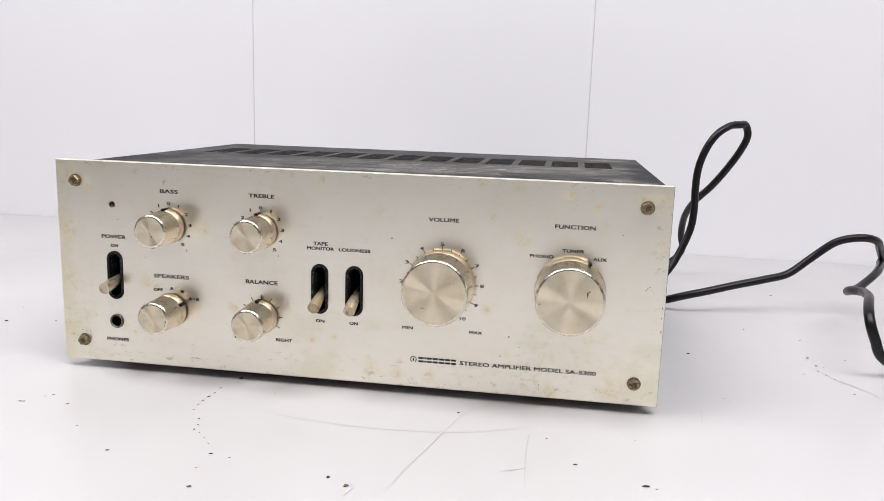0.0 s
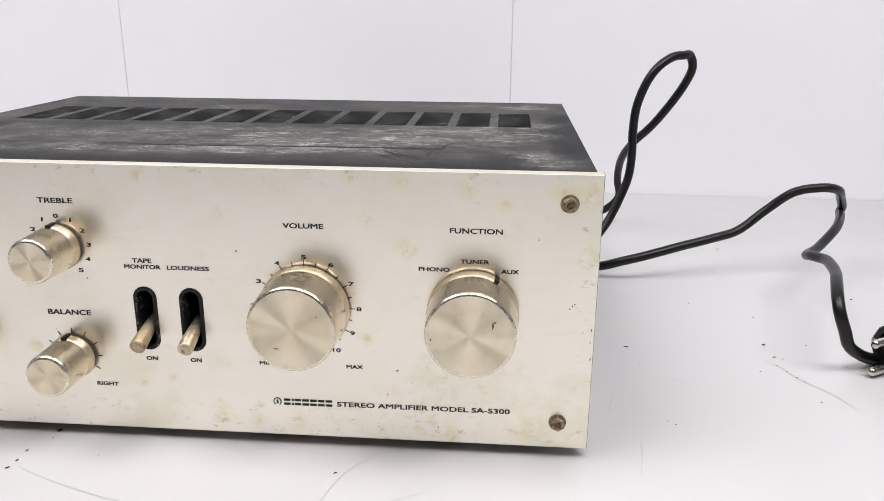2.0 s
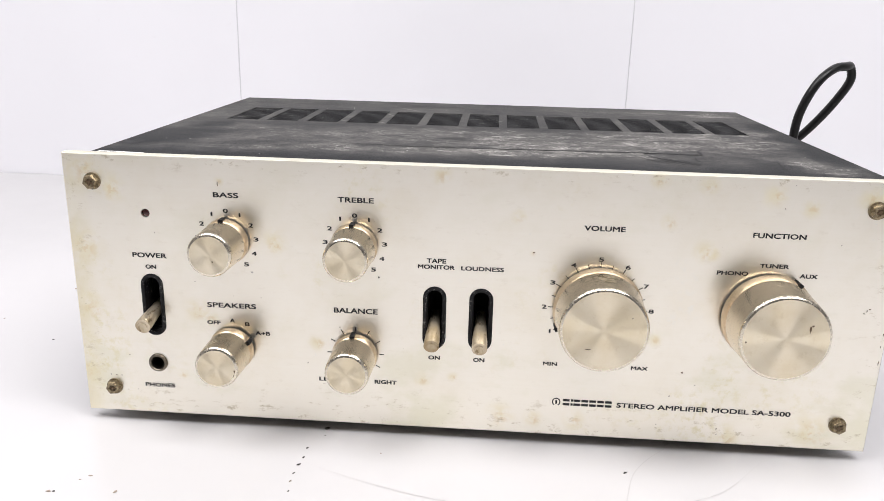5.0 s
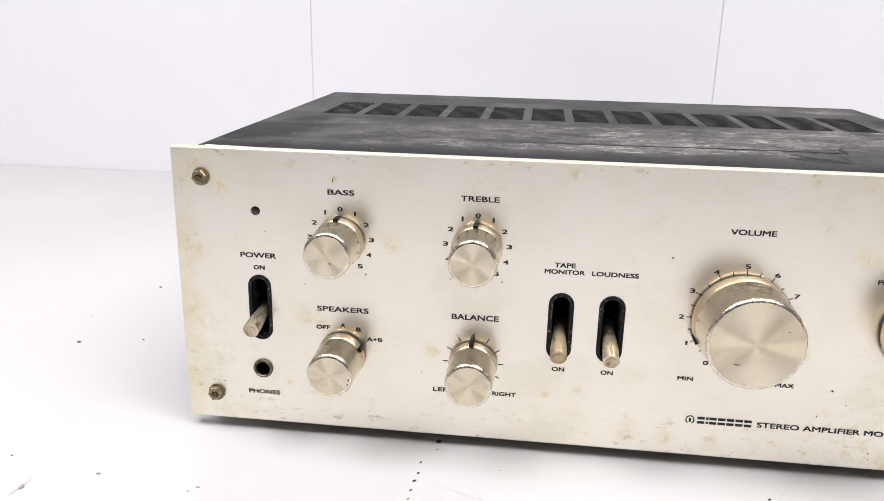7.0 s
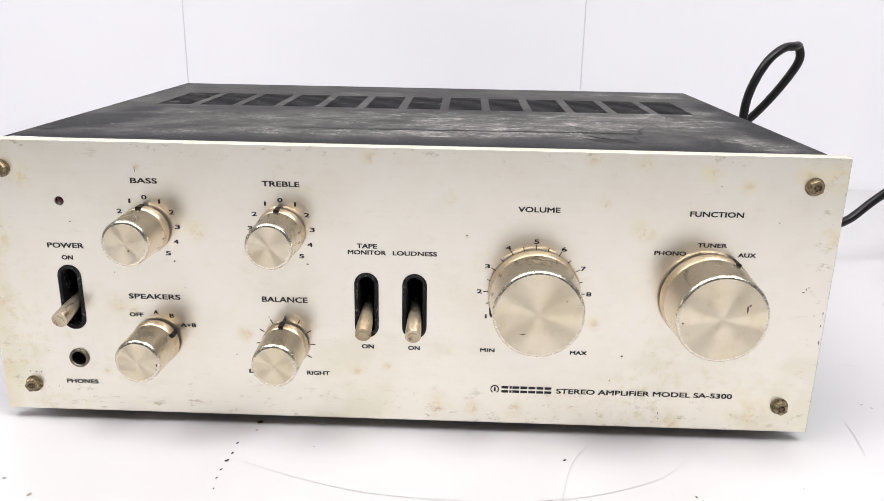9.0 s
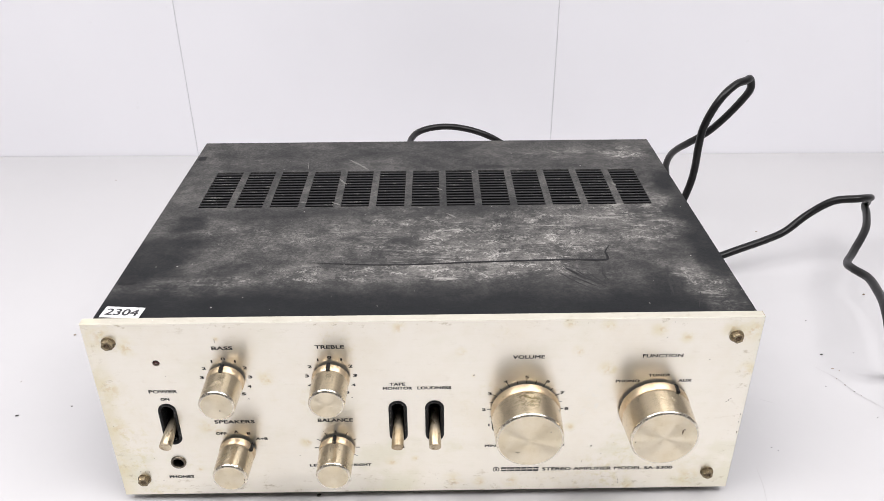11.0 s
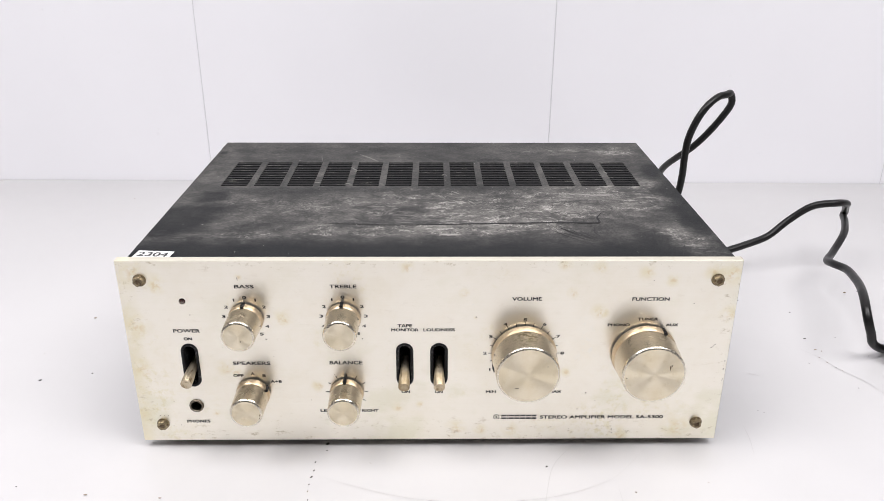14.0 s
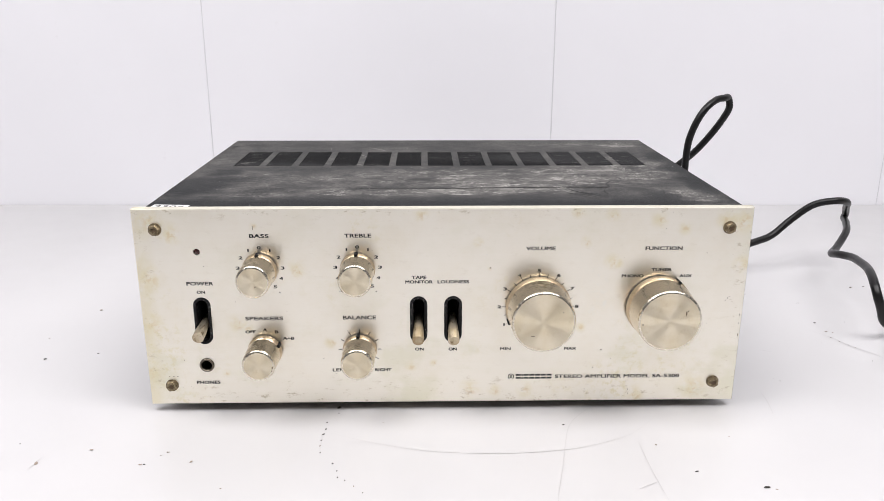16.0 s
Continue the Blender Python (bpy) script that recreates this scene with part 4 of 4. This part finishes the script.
# ---- power cord and plug ----
CORD = [(57, 251, 40.4), (25, 301, 44.3), (-14, 381, 56), (-12, 427, 61.1), (20, 438, 64.5), (59, 438, 55.6), (98, 440, 31.6), (136, 438, 12), (169, 427, 4.3),
        (199, 406, 7.1), (216, 401, 6.2), (230, 396, 14.5), (238, 391, 26.7), (235, 385, 41.7), (234, 374, 56.6), (235, 359, 69.7), (240, 343, 82.8), (250, 331, 96.7),
        (260, 323, 112.6), (269, 317, 129.3), (273, 310, 143.3), (270, 307, 153), (264, 301, 153.5), (255, 296, 152.3), (244, 290, 145.2), (236, 288, 132.9), (231, 289, 116.3),
        (230, 290, 98.3), (231, 293, 80.7), (230, 295, 63.4), (224, 291, 47.2), (216, 285, 31.7), (206, 276, 19.2), (200, 265, 10.2), (201, 254, 6), (207, 245, 8.2),
        (220, 240, 13.5), (239, 241, 18.6), (263, 247, 24.2), (287, 254, 29), (306, 261, 33.6), (324, 265, 47.4), (340, 260, 62.3), (356, 253, 67.8), (371, 261, 64.7),
        (381, 279, 55.2), (388, 291, 46), (387, 291, 42), (382, 277, 41), (370, 253, 38.8), (350, 228, 32), (336, 209, 32.5), (332, 192, 37), (334, 174, 40),
        (329.8, 153.8, 42.4), (324.2, 134.5, 44.6), (318.2, 117.5, 45.1), (314.1, 104.4, 42), (313.5, 96.8, 35.1), (317, 95.6, 25.4), (323, 99, 14.4), (340, 110, 3.8), (355, 120, 4),
        (366, 123, 6)]
power_cord = empty("power_cord", "black rubber power cord with moulded two-pin plug looping beside the amplifier", "power cord")
part("cable", tube(bend([Vector(p) * MM for p in CORD], 6), 0.0032), CABLE, power_cord, smooth=True)
PLUG = pose(0.3310, 0.0925, 0.0115, 0, -3, 27)


def plugged(bm):
    bm.transform(PLUG)
    return bm


def along_x(profile, seg=32):
    """(radius, x) points turned round the x axis."""
    bm = lathe([(r, x) for r, x in profile], 0, 0, seg)
    bm.transform(Matrix(((0, 1, 0, 0), (1, 0, 0, 0), (0, 0, 1, 0), (0, 0, 0, 1))))
    bmesh.ops.recalc_face_normals(bm, faces=bm.faces)
    return bm


body_bm = along_x([(0, 0.0190), (0.0115, 0.0190), (0.0115, 0.0176), (0.0142, 0.0176), (0.0152, 0.0186), (0.0153, 0.034), (0.0140, 0.042), (0.0080, 0.050), (0, 0.051)], 14)
plugged(body_bm)
for v in body_bm.verts:
    v.co.z = max(v.co.z, 0.0002)
plug = part("plug", body_bm, BLACK, power_cord, "black moulded plug", True)
for side in (-1, 1):
    bm = along_x([(0.0024 * math.sin(a), 0.0024 * (1 - math.cos(a)) * 0.8) for a in np.linspace(0, math.pi / 2, 8)] + [(0.0024, 0.0192)], 28)
    bm.transform(Matrix.Translation((0, 0, side * 0.0080)))
    part("pin", plugged(bm), NICKEL, plug, "bright nickel contact pin", True)
    part("earth_clip", plugged(boxed(0.0172, 0.0260, side * 0.0134 - 0.0012, side * 0.0134 + 0.0012, -0.0030, 0.0030, 0.0004)), DULL, plug, "steel earth clip")
part("strain_relief", tube(bend([Vector((0.353, 0.1185, 0.0052)), Vector((0.362, 0.1225, 0.0054)), Vector((0.370, 0.1205, 0.0085))], 4), 0.0043), BLACK, plug, smooth=True)

# ---- debris on the table ----
# x, y and length in millimetres, turn in degrees, tint: dark, brown or pale
SPECKS = [(-63.6, 2.4, 3.2, 35, "d"), (-63.5, -4, 0.8, 0, "d"), (-69, -15, 1.2, 60, "d"), (-68.8, -22.8, 1.3, 70, "d"), (-69.5, -28.5, 1.6, 50, "d"), (-70, -35, 1.2, 60, "d"),
          (-70, -41, 1.1, 80, "b"), (-69, -48, 0.8, 80, "d"), (-61, -59, 1.2, 100, "d"), (-58, -66, 0.9, 90, "d"), (-57, -72, 1.0, 90, "d"), (-53, -75, 0.9, 110, "d"),
          (-48, -80, 0.8, 100, "b"), (-43, -86, 0.8, 100, "d"), (-37, -96, 1.6, 20, "d"), (-27, -98, 1.0, 0, "p"), (-32, -128, 1.8, 40, "b"), (-37, -111, 1.2, 30, "p"),
          (-274, 76, 2.1, 20, "d"), (-241, 85, 1.3, 0, "d"), (-271, 168, 2.0, 15, "p"), (-237, -36, 1.0, 0, "d"), (-195, -43, 1.7, 0, "p"), (-219, -56, 2.4, 100, "p"),
          (-163, -58, 1.7, 10, "p"), (-155, -49, 0.9, 0, "p"), (-137, -56, 1.6, 60, "p"), (-85, -103, 1.6, 30, "b"), (-152, -46, 1.3, 0, "p"), (-161, -58, 1.0, 0, "d"),
          (69, -20, 1.3, 40, "d"), (131, -70, 1.5, 20, "d"), (162, -85, 2.4, 10, "d"), (166.5, -86.5, 1.2, 0, "p"), (117, -43, 1.1, 120, "b"), (161, -35, 0.8, 0, "p"),
          (220, 34, 0.8, 0, "d"), (33, -113, 2.6, 70, "b"), (23, -107, 2.0, 80, "d"), (-115, -81, 1.0, 30, "b"), (-36, -16, 0.7, 0, "p"),
          (260.5, 197, 1.2, 0, "d"), (296, 175.5, 1.1, 0, "d"), (359, 212, 2.2, 20, "b"), (209, 122, 1.9, 5, "d"), (289.5, 132, 1.9, 10, "d"), (314, 133.5, 0.9, 0, "d"),
          (290, 115, 1.6, 20, "p"), (294, 113, 1.2, 60, "p"), (277, 96, 0.8, 0, "d"), (326, 106, 0.8, 0, "d"), (297, 63, 1.0, 0, "d"), (217, 37, 0.8, 0, "d"), (213, 98, 0.7, 0, "b"),
          (288, 104, 1.0, 120, "b"), (291, 97, 1.2, 110, "b"), (294, 90, 1.3, 120, "d"), (297, 86, 0.8, 120, "b"),
          (-338, 455, 1.6, 0, "p"), (310, 323, 1.8, 0, "p"), (-287, 112, 0.9, 50, "p"), (371, 214, 1.6, 20, "d")]
TINTS = {"d": (SPECK, "tiny dark dirt speck lying on the white table"), "b": (CHIP, "tiny brown crumb lying on the white table"), "p": (TAN, "tiny pale grey-brown flake lying on the white table")}
for x, y, size, turn_z, tint in SPECKS:
    bm = bmesh.new()
    bmesh.ops.create_icosphere(bm, subdivisions=1, radius=1.0)
    for v in bm.verts:
        v.co *= 1 + 0.75 * noise.noise(v.co * 1.9 + Vector((x * 0.9, y * 0.7, 0)))
    r = size * 0.48 * MM
    low = min(v.co.z for v in bm.verts) * r * 0.3
    bm.transform(Matrix.Translation((x * MM, y * MM, TOP - low)) @ Matrix.Rotation(radians(turn_z), 4, "Z") @ Matrix.Diagonal((r * 1.45, r * 0.8, r * 0.3, 1)))
    material, words = TINTS[tint]
    tagged(part("debris_speck", bm, material, None), words, "debris", "specks on the table")
# unseen frames added round the two overhead lamps
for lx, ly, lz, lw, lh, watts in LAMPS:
    fixture = empty("added_light_frame", "unseen white framed light panel added above the table", "ceiling light", "ceiling lights")
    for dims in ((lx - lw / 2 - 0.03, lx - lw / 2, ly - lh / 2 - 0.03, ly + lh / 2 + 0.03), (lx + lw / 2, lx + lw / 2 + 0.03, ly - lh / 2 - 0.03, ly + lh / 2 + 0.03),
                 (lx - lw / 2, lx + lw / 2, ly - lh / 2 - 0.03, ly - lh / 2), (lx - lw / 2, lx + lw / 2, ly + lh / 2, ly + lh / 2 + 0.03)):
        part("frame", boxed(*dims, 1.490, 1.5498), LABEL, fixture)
